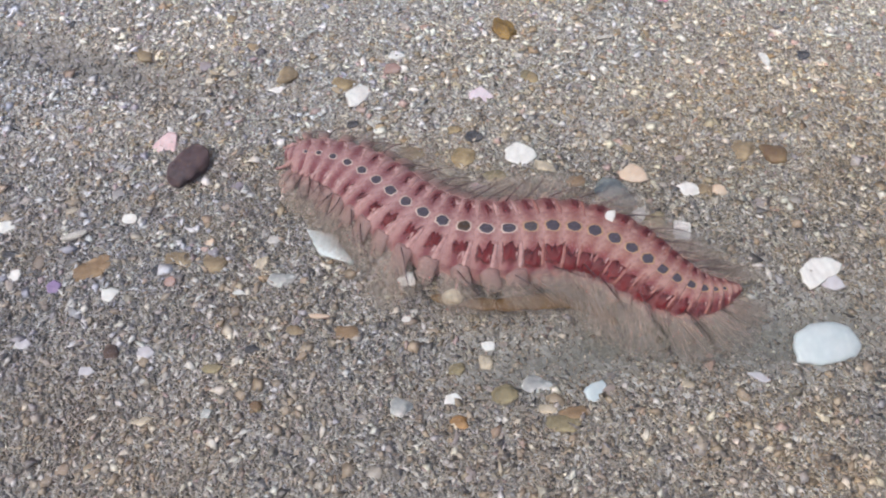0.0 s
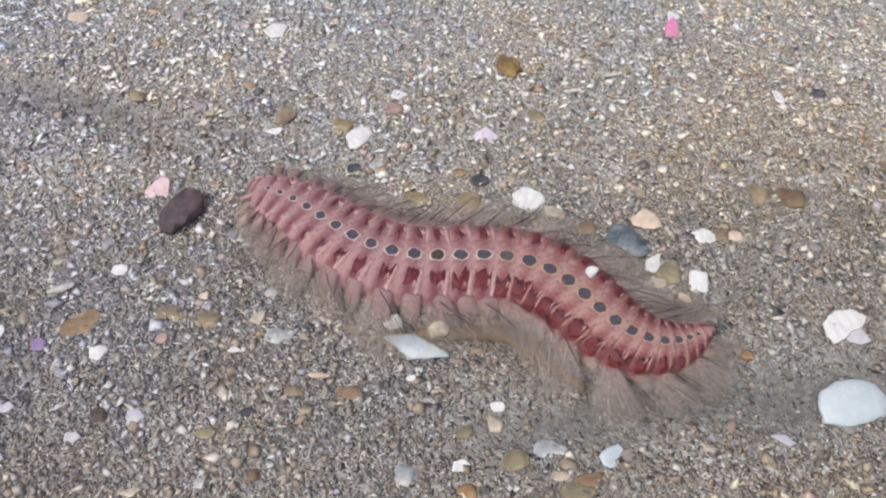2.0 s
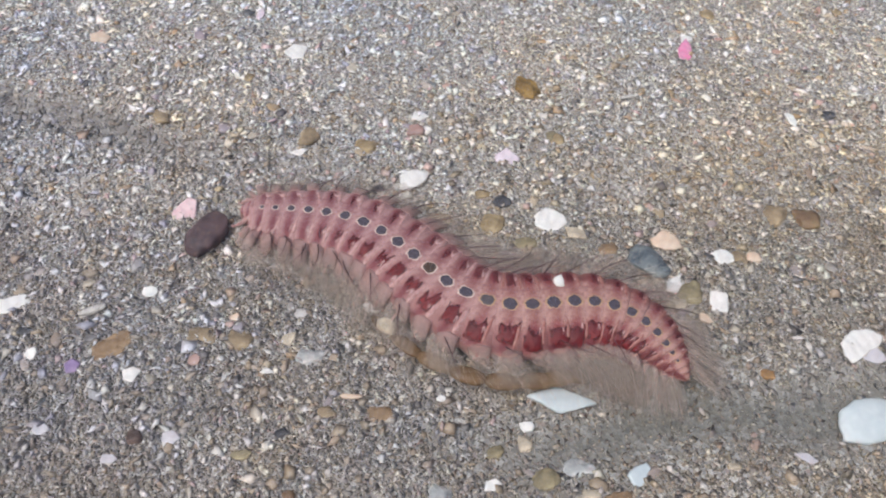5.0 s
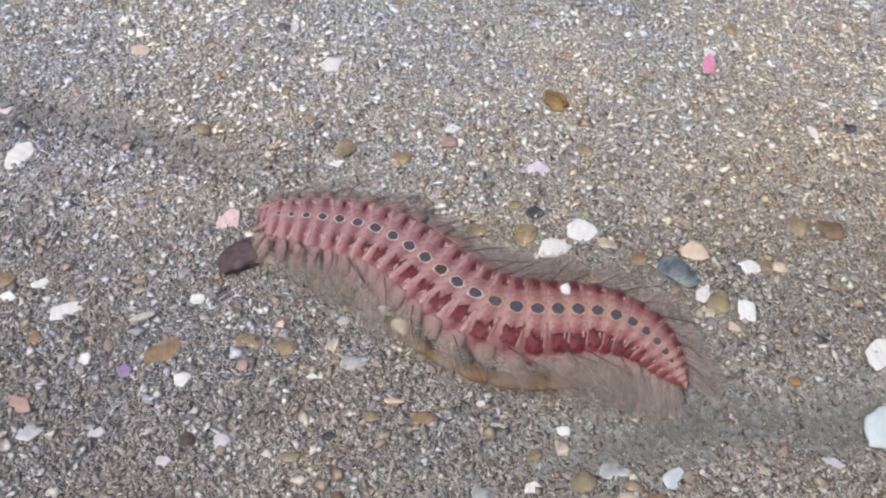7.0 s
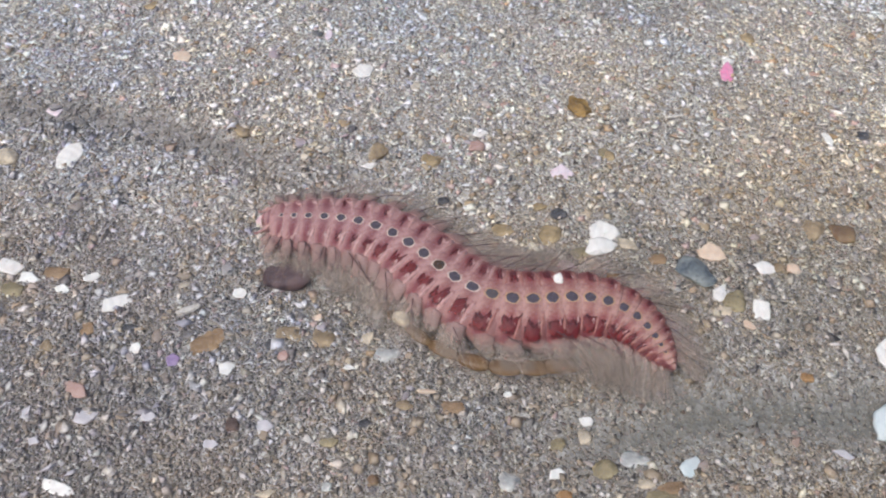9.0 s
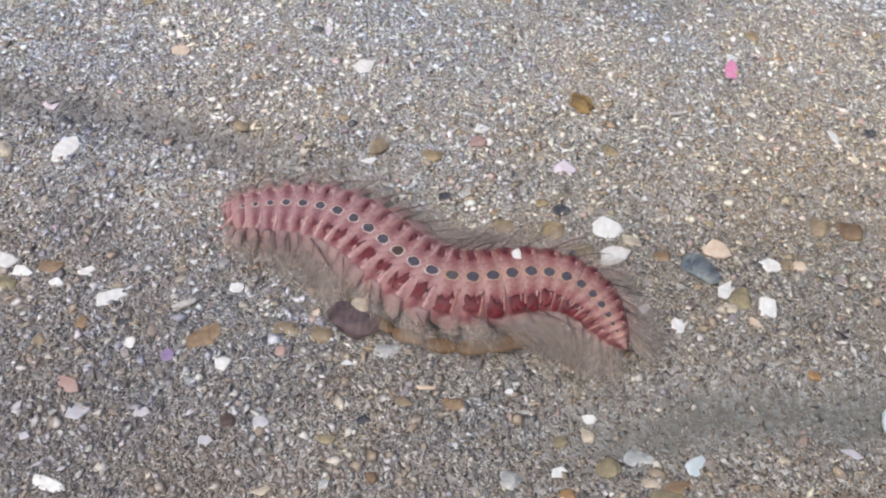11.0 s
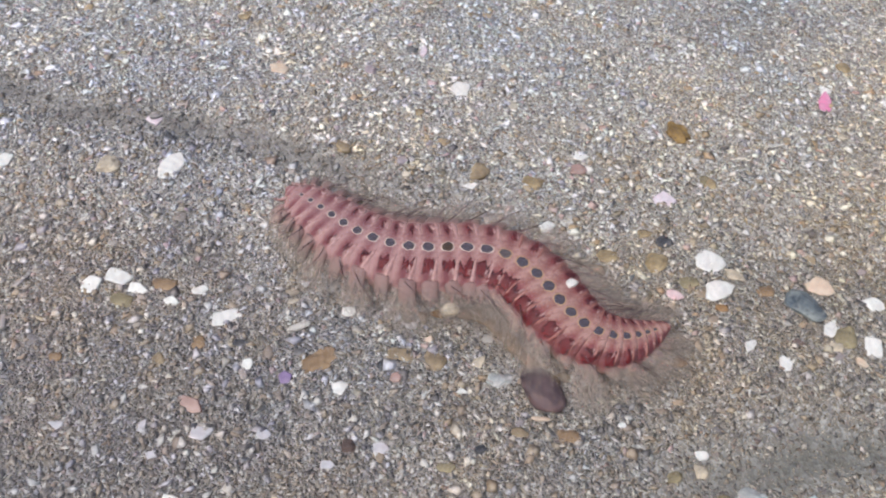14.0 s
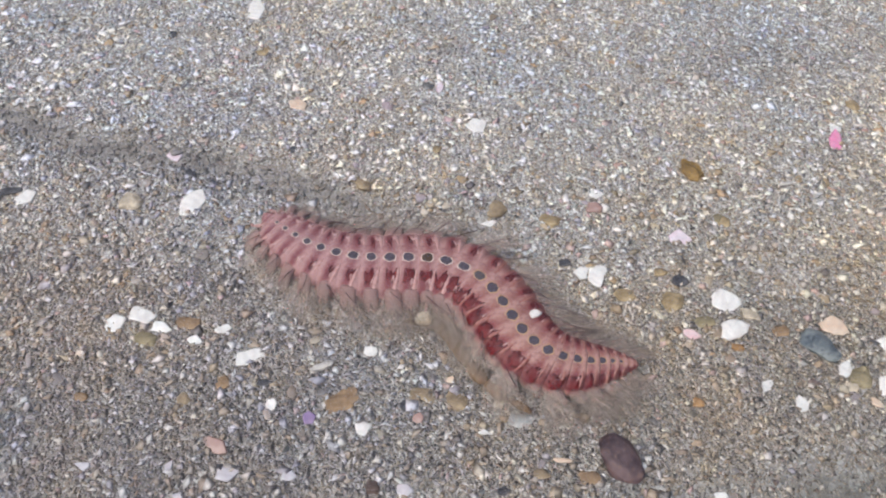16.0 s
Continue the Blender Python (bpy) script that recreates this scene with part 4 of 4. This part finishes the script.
def fold_mesh(i, w, gap, rnd):
    """A smooth amber fold of the belly that shows under the flaps."""
    thick = table(i, [(8, 0.35), (11, 0.8), (13, 1.0), (17, 1.0), (19, 0.5)])
    sides, rings, verts, faces = 14, 11, [], []
    for k in range(rings):
        u = k / (rings - 1)
        end = (0.25 + 0.75 * math.sin(math.pi * u) ** 0.5)
        for j in range(sides):
            q = 2 * math.pi * j / sides
            wave = 1 + 0.12 * noise.noise(Vector((i + u * 2.0, math.cos(q), 4.0)))
            verts.append(((u - 0.5) * gap * 1.7 * MM, (-(w + 3.3) + 1.9 * thick * end * wave * math.cos(q)) * MM, (2.0 + 1.0 * thick * end * wave * math.sin(q)) * MM))
    for k in range(rings - 1):
        for j in range(sides):
            q = (j + 1) % sides
            faces.append([k * sides + j, k * sides + q, (k + 1) * sides + q, (k + 1) * sides + j])
    faces.append(list(range(sides))[::-1])
    faces.append([(rings - 1) * sides + j for j in range(sides)])
    return mesh_of("belly_fold", verts, faces, FOLD, True)


def cirrus_mesh(i, side, w, h, rnd):
    scale = 0.35 + 0.65 * w / 9.2
    y, z = section(w, h, side * rnd.uniform(0.28, 0.4), 0.1)
    p = Vector((rnd.uniform(-0.6, 0.6), y, TOP - h + z))
    lean = table(i, [(-3, -0.8), (0, -0.2), (4, 0.4), (10, 1.1), (20, 1.5), (27, 1.8)])
    d = Vector((lean + rnd.uniform(-0.3, 0.5), side * 1.0, rnd.uniform(0.15, 0.45))).normalized()
    path, n = [], 9
    turn = rnd.uniform(-0.5, 0.9) * (2.4 if i < 4 else 1.3)
    for k in range(n):
        path.append(p.copy() * MM)
        p = p + d * (rnd.uniform(7.5, 12.5) * (0.75 if i < 4 else 1.0) * scale / n)
        d = (d + Vector((turn * 0.16 + rnd.uniform(-0.12, 0.12), 0, -0.06 + rnd.uniform(-0.1, 0.1)))).normalized()
        p.z = max(p.z, 0.5)
    return mesh_of("cirrus", *tube(path, [0.15 * MM * (1 - 0.6 * k / (n - 1)) * scale for k in range(n)], 5), CIRRUS, True)


def build_worm():
    rnd = random.Random(11)
    worm = new("bristle_worm")
    worm.empty_display_size = 0.02
    tagged(worm, "rose-red bristle worm with dark back spots crawling over sand", "sea worm")
    segments = {}
    for i in STATIONS:
        w, h = table(i, HALF_WIDTH), table(i, HALF_HEIGHT)
        gap = SPACING[min(max(i, 0), 24)] * 1000 if 0 <= i <= 25 else 1.7
        length = gap * 1.5
        seg = part("segment", ring_mesh(i, w, h, length), worm)
        segments[i] = seg
        r = table(i, SPOT_SIZE)
        if r > 0.3:
            ra, rb = r * (0.98 + 0.08 * rnd.uniform(-1, 1)), r * (0.92 + 0.08 * rnd.uniform(-1, 1))
            ra = min(ra, gap * 0.36)
            shade = {10: SPOT_BROWN, 13: SPOT_FADED}.get(i, SPOT)
            state = rnd.getstate()
            part("spot_rim", disc_mesh("spot_rim", w, h, ra + 0.20, rb + 0.19, 0.05, RIM if i < 13 else RIM_TAN, rnd, 0.13), seg, "cream ring round the spot" if i < 13 else "tan ring round the spot")
            rnd.setstate(state)
            part("dorsal_spot", disc_mesh("dorsal_spot", w, h, ra, rb, 0.09, shade, rnd, 0.11), seg,
                 {10: "brown-centred dark spot", 13: "faded grey spot"}.get(i, "slate-black spot"))
        for side in (-1, 1):
            if -2 <= i <= 25:
                part("ridge", ridge_mesh(i, side, w, h, gap, rnd), seg, "pale fold across the back")
                part("papilla_tuft", papilla_mesh(i, side, w, h, gap, rnd), seg, "pale forked papilla")
            if 4 <= i <= 23:
                part("gill", gill_mesh(i, side, w, h, gap, i + 40 * side), seg, "dark red gill" if 6 <= i <= 22 and side < 0 else "rose-red gill")
            if i >= -1 and i <= 26:
                part("parapodium", lobe_mesh(i, side, w, h, gap, rnd), seg, "rosy side foot with a pale translucent knob")
            if i % 2 == 0 and -2 <= i <= 26:
                part("bristle_fan", fan_mesh(i, side, w, h, rnd), seg, "matted glassy beige bristles")
            part("upper_tuft", tuft_mesh("upper_tuft", i, side, w, h, 30 if i < 1 else 36 if i < 21 else 34, False, BRISTLE, rnd), seg, "glassy beige bristles")
            part("lower_tuft", tuft_mesh("lower_tuft", i, side, w, h, 26 if i < 1 else 32 if i < 21 else 32, True, BRISTLE_GOLD, rnd), seg, "pale golden bristles")
            if 10 <= i <= 19 and side < 0:
                part("belly_fold", fold_mesh(i, w, gap, rnd), seg, "smooth amber belly fold")
            if -3 < i < 24 and (side > 0 or i % 2 == 0 or i < 6):
                part("cirrus", cirrus_mesh(i, side, w, h, rnd), seg, "thin dark feeler")
                if i < 4:
                    part("cirrus", cirrus_mesh(i, side, w, h, rnd), seg, "thin dark feeler")
    return worm, segments


# ---- build ----
ground()
water()
flake(62.4, 177.9, 8.2, 4.2, 73, "pink", "bright pink broken shell piece with a pale rim")
flake(63.7, 183.2, 4.4, 3.1, 15, "white", "small white shell piece beside a pink one")
pebble(17.3, 163.2, 8.8, 5.6, -44, "amber", "mottled amber-brown pebble half sunk in sand")
pebble(95.4, 154.3, 4.2, 3.4, 13, "slate", "small dark slate pebble on the sand")
pebble(72.7, 121.4, 6.2, 6.5, -27, "tan", "rounded olive-tan pebble beside a darker one")
pebble(79.8, 120.1, 6.6, 6.9, 0, "brown", "rounded dark brown pebble")
flake(-44.4, 176.7, 6.2, 6.7, 31, "white", "white worn shell flake")
flake(-97.7, 180.0, 6.4, 5.3, 9, "peach", "pale orange shell fragment")
pebble(-56.3, 166.1, 3.2, 2.8, 16, "yellow", "small yellow pebble")
pebble(-96.3, 160.8, 2.0, 2.3, 1, "slate", "tiny dark pebble")
flake(-64.9, 122.0, 6.9, 6.8, 34, "rose", "rose-pink and white shell flake")
flake(19.3, 119.4, 7.7, 6.9, -19, "white", "smooth white rounded shell piece")
flake(24.8, 115.9, 5.9, 5.1, -32, "cream", "cream-white broken shell piece")
heart_flake(45.2, 113.4, 7.8, 7.0, -26, "peach", "pale orange ribbed shell fragment leaning on a stone")
pebble(40.5, 107.8, 10.0, 6.7, -38, "bluegrey", "blue-grey mottled stone beside an orange shell")
flake(10.3, 138.8, 6.9, 4.8, 0, "blush", "pinkish white shell piece")
pebble(20.9, 154.2, 2.9, 2.7, 0, "chalk", "small round white pebble")
pebble(23.3, 145.7, 3.9, 4.2, 0, "yellow", "pale yellow rounded pebble")
splinter(43.6, 159.6, 6.3, 1.2, 17, "chalk", "thin white spicule lying on the sand")
flake(84.9, 152.5, 5.7, 2.2, -82, "white", "white shell sliver")
flake(63.8, 164.9, 3.6, 3.5, 1, "cream", "cream shell chip")
flake(57.8, 109.7, 5.7, 4.1, -6, "white", "white broken shell chip")
pebble(64.8, 109.4, 3.6, 3.6, -26, "peach", "small peach pebble")
notched_flake(82.2, 86.6, 11.0, 8.2, 25, "white", "large irregular white shell with a broken gap")
flake(83.6, 84.6, 5.6, 4.2, -12, "lilac", "grey-lilac shell flake inside a broken shell")
dome_shell(79.2, 70.2, 14.6, 10.2, 14, "pearl", "large smooth bluish-white shell")
pebble(61.1, 80.9, 3.2, 3.0, -0, "orange", "small orange pebble")
pebble(19.4, 61.8, 6.9, 4.3, -0, "glassy", "pale milky quartz pebble")
flake(31.1, 60.0, 5.0, 4.0, 30, "pearl", "bluish-white broken shell chip")
pebble(48.9, 61.1, 2.5, 1.8, -0, "cream", "small cream pebble")
flake(2.7, 58.3, 3.7, 3.1, -0, "white", "white shell chip")
pebble(21.0, 56.4, 3.8, 2.5, -11, "cream", "cream-white pebble")
flake(-68.9, 80.9, 3.3, 3.6, 94, "white", "small white pointed shell chip")
pebble(-74.8, 87.4, 9.7, 6.2, 18, "rust", "flat orange-tan stone set in the sand")
flake(-81.5, 82.6, 3.6, 3.3, 25, "purple", "small purple shell piece")
pebble(-56.0, 89.4, 7.1, 4.8, -11, "tan", "faint tan pebble set in the sand")
pebble(-65.7, 67.8, 3.6, 3.0, -0, "umber", "dark brown pebble")
flake(-59.2, 67.7, 4.0, 2.9, -0, "lilac", "pale lilac shell chip")
pebble(-7.7, 56.1, 6.3, 4.6, -20, "glassy", "pale translucent quartz pebble")
splinter(-24.8, 75.5, 4.6, 1.1, -0, "peach", "pale pink splinter")
pebble(-38.6, 145.3, 6.1, 6.6, 88, "tan", "pale beige pebble")
flake(32.0, 92.2, 3.5, 3.5, -0, "white", "white shell chip")
flake(45.4, 97.1, 4.2, 2.9, -12, "cream", "cream shell piece")
flake(-56.2, 192.5, 6.2, 2.4, 88, "blush", "small pinkish white shell")
flake(-129.9, 160.0, 4.9, 3.4, -6, "blush", "pale pink shell chip")
pebble(-124.7, 154.5, 5.0, 2.6, -41, "slate", "small dark angular pebble")
flake(-121.5, 142.7, 9.0, 5.6, 69, "white", "white oblong ridged shell")
pebble(-138.1, 142.6, 6.3, 6.5, 1, "cream", "round beige pebble")
pebble(-114.1, 105.8, 9.7, 5.2, -11, "rust", "orange-brown stone")
flake(-97.4, 97.2, 10.2, 4.5, 18, "white", "long white worn shell")
pebble(-93.0, 90.7, 4.4, 2.1, 1, "slate", "flat dark pebble")
splinter(-80.0, 95.4, 6.0, 1.9, 25, "chalk", "grey-white shell splinter")
flake(-101.1, 75.2, 8.5, 3.1, -23, "coral", "dull coral-pink shell piece")
flake(-97.0, 69.3, 3.9, 5.6, 75, "lilac", "grey-white shell chip")
flake(-98.6, 54.1, 6.7, 2.5, -18, "white", "white curved shell piece")
flake(-83.7, 69.5, 3.1, 2.8, 1, "lilac", "pale grey shell chip")
square_flake(54.0, 97.6, 4.6, 5.8, -11, "white", "nearly square white shell piece")
flake(50.4, 93.5, 3.2, 3.2, 61, "peach", "peach shell chip")
flake(72.4, 194.3, 4.7, 4.4, -31, "yellow", "yellowish shell chip")
pebble(110.7, 196.2, 3.2, 3.8, 1, "yellow", "small yellow pebble")
pebble(-6.2, 120.1, 6.6, 3.8, 7, "yellow", "yellow-tan pebble")
flake(63.6, 62.9, 4.7, 2.2, -22, "lilac", "grey shell splinter")
pebble(-37.7, 68.3, 3.3, 2.1, 11, "slate", "small black angular pebble")
pebble(61.5, 109.8, 4.7, 3.6, 1, "tan", "tan pebble")
pebble(-21.2, 129.0, 3.8, 2.7, 14, "slate", "small dark pebble")
flake(-118.7, 226.0, 12.0, 6.7, 87, "white", "bright white shell piece")
flake(-112.9, 203.8, 6.0, 3.6, 12, "yellow", "yellowish shell chip")
pebble(-142.3, 209.1, 2.9, 3.5, 4, "slate", "tiny dark pebble")
flake(-165.6, 142.1, 6.1, 5.5, 41, "white", "white broken shell")
pebble(-170.4, 143.9, 6.7, 3.0, 11, "slate", "long dark pebble")
pebble(-24.3, 142.2, 6.4, 4.2, -16, "yellow", "amber-yellow pebble")
pebble(-12.4, 147.5, 5.0, 4.3, 4, "coral", "dull pink pebble")
flake(-11.2, 152.4, 4.4, 2.9, 4, "white", "white shell chip")
flake(-40.6, 141.0, 4.7, 2.6, 16, "white", "white shell chip")
flake(-131.5, 104.4, 5.8, 4.4, 35, "white", "white shell chip")
flake(-125.5, 107.3, 6.9, 6.4, 28, "white", "white broken shell with a hole")
flake(-120.3, 104.1, 5.6, 2.7, -8, "white", "white shell chip")
pebble(-123.0, 100.9, 6.1, 4.4, 3, "olive", "olive pebble")
flake(-111.1, 101.2, 4.5, 3.1, 3, "white", "white broken shell chip")
flake(-105.0, 104.6, 5.2, 2.8, 25, "white", "narrow white shell chip")
flake(-68.7, 100.1, 3.3, 3.5, 86, "white", "white triangular shell chip")
flake(-90.2, 85.5, 3.0, 2.8, 25, "white", "white shell chip")
flake(-128.0, 69.3, 2.5, 4.2, 76, "lilac", "pale grey shell chip")
flake(-38.3, 88.8, 3.9, 2.8, 62, "cream", "cream shell chip")
pebble(-33.7, 84.6, 5.9, 4.2, 3, "glassy", "pale beige quartz pebble")
pebble(3.6, 127.6, 4.4, 2.9, 3, "yellow", "yellow pebble")
pebble(5.3, 118.7, 6.3, 6.4, -22, "yellow", "ochre pebble")
pebble(12.4, 113.2, 6.0, 3.8, 3, "olive", "pale olive pebble")
flake(9.0, 109.4, 5.5, 3.0, -21, "rose", "pinkish shell chip")
pebble(8.0, 91.4, 3.2, 2.8, 3, "orange", "small orange pebble")
flake(45.4, 102.1, 6.2, 3.4, 52, "white", "white shell chip")
pebble(48.4, 99.8, 6.4, 7.4, -35, "olive", "olive-brown stone")
flake(25.0, 96.5, 4.2, 2.2, 47, "white", "white shell chip")
pebble(22.2, 146.1, 4.1, 3.9, 4, "olive", "small olive pebble")
pebble(31.6, 112.0, 5.1, 3.5, 3, "rust", "russet pebble")
pebble(20.1, 106.6, 3.6, 2.8, 3, "orange", "small orange pebble")
flake(-56.8, 83.8, 3.1, 2.4, 3, "coral", "coral-red chip")
flake(-109.5, 70.2, 3.0, 1.8, 73, "lilac", "pale violet shell chip")
pebble(-76.3, 150.9, 6.2, 3.5, -43, "tan", "tan pebble")
flake(-56.8, 53.5, 4.4, 2.0, 0, "cream", "pale cream shell chip")
flake(-44.4, 54.8, 2.6, 2.6, 20, "glassy", "grey-white shell chip half buried")
pebble(-35.1, 56.1, 3.4, 3.0, 0, "brown", "brown pebble half buried in sand")
flake(-41.7, 81.4, 3.1, 1.7, 0, "white", "thin white shell flake")
flake(-45.2, 64.1, 4.2, 2.2, 0, "olive", "grey-olive shell flake")
flake(-69.4, 63.5, 3.7, 1.8, 0, "lilac", "lilac-white shell flake")
flake(-106.4, 63.9, 2.8, 1.9, 0, "lilac", "lilac shell flake")
pebble(-110.3, 85.9, 3.3, 3.7, 20, "tan", "beige-pink pebble set in sand")
pebble(-102.5, 90.6, 3.6, 4.0, 20, "rust", "ochre pebble set in sand")
pebble(-133.4, 85.3, 3.5, 2.6, 0, "rust", "ochre pebble set in sand")
pebble(26.3, 55.3, 5.8, 3.5, 0, "rust", "rust-brown stone set in sand")
flake(-6.8, 75.5, 2.0, 1.3, 0, "white", "small white shell chip")
pebble(-48.3, 88.4, 6.4, 5.5, 0, "tan", "tan stone set in sand")
flake(-49.9, 93.7, 2.1, 2.0, 0, "peach", "small peach shell chip")
flake(10.0, 70.0, 3.2, 2.2, 0, "white", "white shell chip")
pebble(9.5, 66.6, 3.1, 3.6, 0, "cream", "pale cream pebble")
pebble(-29.4, 72.3, 3.7, 2.8, 0, "tan", "tan pebble set in sand")
pebble(-60.2, 86.7, 2.0, 3.0, 0, "slate", "dark slate pebble")
pebble(-19.0, 72.0, 6.1, 5.0, 10, "rust", "olive-tan stone set in sand")
pebble(3.4, 64.8, 4.0, 2.7, 15, "olive", "olive pebble set in sand")
pebble(8.4, 125.0, 4.4, 3.8, 30, "slate", "dark slate pebble among ochre stones")
pebble(12.7, 59.4, 6.5, 4.6, 10, "olive", "olive-brown stone beside a milky quartz pebble")
pebble(23.8, 53.2, 7.6, 4.4, -12, "olive", "flat olive-brown stone set in sand")
pebble(3.9, 53.0, 4.0, 3.2, 20, "orange", "orange-brown pebble set in sand")

WORM, SEGMENTS = build_worm()
pushed_stone = new("pushed_stone", stone_mesh("pushed_stone", 12.0, 8.0, 5.0, COLOURS["maroon"], 41, 0.12))
tagged(pushed_stone, "large smooth maroon-brown stone pushed along by the worm", "stone")
drifting_shell = new("shell_fragment", shell_mesh("shell_fragment", 9.4, 6.8, COLOURS["white"], 77, "heart", 0.6, 0.10))
tagged(drifting_shell, "white angular broken shell fragment shoved along by the worm", "shell")
dragged_shell = new("shell_fragment", shell_mesh("shell_fragment", 12.5, 5.5, COLOURS["pearl"], 91, "flake", 0.6, 0.18))
tagged(dragged_shell, "long pale shell piece dragged under the worm", "shell")
notched_chip = new("shell_fragment", shell_mesh("shell_fragment", 7.5, 6.2, COLOURS["white"], 83, "notch", 0.6, 0.12))
tagged(notched_chip, "white shell piece with a concave broken side", "shell")
nudged_chip = new("shell_fragment", shell_mesh("shell_fragment", 4.6, 3.6, COLOURS["white"], 85, "flake", 0.6, 0.12))
tagged(nudged_chip, "small white shell chip nudged along by bristles", "shell")
carried_pebble = new("pebble", stone_mesh("pebble", 4.6, 4.3, 4.2, COLOURS["cream"], 52, 0.10))
tagged(carried_pebble, "round cream pebble caught in the worm's bristles", "pebble")
carried_speck = new("shell_fragment", shell_mesh("shell_fragment", 3.6, 2.5, COLOURS["white"], 61, "flake", 0.9, 0.2))
tagged(carried_speck, "white shell speck stuck on the worm's back", "shell")
carried_chip = new("shell_fragment", shell_mesh("shell_fragment", 4.0, 3.0, COLOURS["white"], 64, "flake", 0.6, 0.1))
tagged(carried_chip, "small white shell chip caught in the worm's bristles", "shell")
sand_cover()


def motions():
    times = [k / 8 for k in range(129)]
    lines = [midline(t) for t in times]
    walk(WORM, [(t, worm_pose(t)) for t in times])
    for i, seg in SEGMENTS.items():
        walk(seg, [(t, segment_pose(i, q[i], gait(t)[2])) for t, q in zip(times, lines)])

    def riding(i, x, y, z, rx, ry, rz):
        return [(t, worm_pose(t) @ pose(q[i][0], q[i][1], 0, 0, 0, q[i][2]) @ pose(x * MM, y * MM, z * MM, rx, ry, rz)) for t, q in zip(times, lines)]

    walk(carried_pebble, riding(10, 0.4, -12.7, 3.0, 0, 0, 20))
    walk(carried_speck, riding(16, 2.0, 5.2, 10.3, -12, 0, 70))
    # the chip slips off the bristles and is drawn in under the belly
    held, under = riding(8, 4.0, -12.4, 4.2, 35, 10, 30), riding(8, 4.0, -5.0, 0.9, 6, 0, 30)
    slip = [min(max((t - 7.1) / 0.8, 0.0), 1.0) for t in times]
    walk(carried_chip, [(t, m.lerp(n, k * k * (3 - 2 * k))) for (t, m), (_, n), k in zip(held, under, slip)])
    walk(pushed_stone, [(t, pose(x * MM, y * MM, 1.6 * MM, 0, 0, turn)) for t, x, y, turn in (
        (0, -58.4, 114.3, 66), (2, -58.6, 114.8, 66), (4, -59.0, 114.6, 66), (6.5, -59.8, 112.4, 52), (7.5, -61.0, 109.4, 30), (8.5, -60.6, 106.0, 15),
        (9, -58.2, 104.3, 10), (10.2, -48.0, 95.0, -10), (11.5, -38.8, 90.2, -30), (12.5, -35.8, 87.0, -40), (13.5, -29.8, 84.8, -48), (14.5, -20.0, 79.6, -52),
        (15.2, -17.0, 77.8, -54), (16, -12.3, 76.4, -56))])
    # two shell pieces lie buried until the bristles rake them out of the sand
    walk(notched_chip, [(t, pose(x * MM, y * MM, z * MM, 4, 0, turn)) for t, x, y, z, turn in (
        (0, -25.6, 123.0, -2.6, 20), (13.6, -25.6, 123.0, -2.6, 20), (14.2, -25.0, 123.6, -0.6, 26), (14.6, -23.4, 125.2, 0.9, 34), (15, -19.6, 125.8, 0.9, 42),
        (15.5, -12.4, 125.2, 0.9, 60), (16, -12.4, 125.2, 0.9, 61))])
    walk(nudged_chip, [(t, pose(x * MM, y * MM, z * MM, 6, 0, turn)) for t, x, y, z, turn in (
        (0, -25.4, 127.4, -2.2, 4), (11.6, -25.4, 127.4, -2.2, 4), (12.4, -25.2, 127.2, 0.7, 6), (13.5, -22.9, 127.6, 0.8, 12), (14.0, -21.5, 127.6, 0.8, 16),
        (14.5, -22.6, 126.6, 0.8, 24), (15.5, -17.4, 125.9, 0.8, 34), (16, -17.0, 125.6, 0.8, 36))])
    walk(dragged_shell, [(t, pose(x * MM, y * MM, z * MM, 8, 0, turn)) for t, x, y, z, turn in (
        (0, -24.0, 92.6, 1.2, -40), (0.5, -21.7, 92.4, 1.2, -45), (1, -15.2, 90.4, 1.2, -48), (1.5, -12.6, 84.6, 1.2, -32), (2, -6.0, 81.9, 0.6, -18), (2.5, 0.0, 86.0, 0.1, -12), (3.0, 4.0, 86.0, 0.1, -8),
        (3.6, 10.5, 81.0, 0.1, -4), (4.0, 14.8, 74.0, 0.1, -5), (4.2, 15.0, 72.6, 0.1, -6), (5.2, 18.0, 76.0, -0.4, -8), (6.2, 20.0, 80.0, -2.6, -10), (16, 20.0, 80.0, -2.6, -10))])
    walk(drifting_shell, [(t, pose(x * MM, y * MM, 0.9 * MM, 6, 0, turn)) for t, x, y, turn in (
        (0, -20.2, 138.3, 50), (4.2, -20.2, 138.2, 50), (4.8, -15.6, 133.8, 38), (5.6, -3.8, 125.4, 0), (6.3, 2.8, 121.0, -34), (7, 11.9, 113.9, 10), (7.5, 17.6, 115.0, 12), (9, 17.8, 114.6, 12), (11.3, 20.0, 110.7, 24), (16, 19.8, 110.9, 24))])


motions()
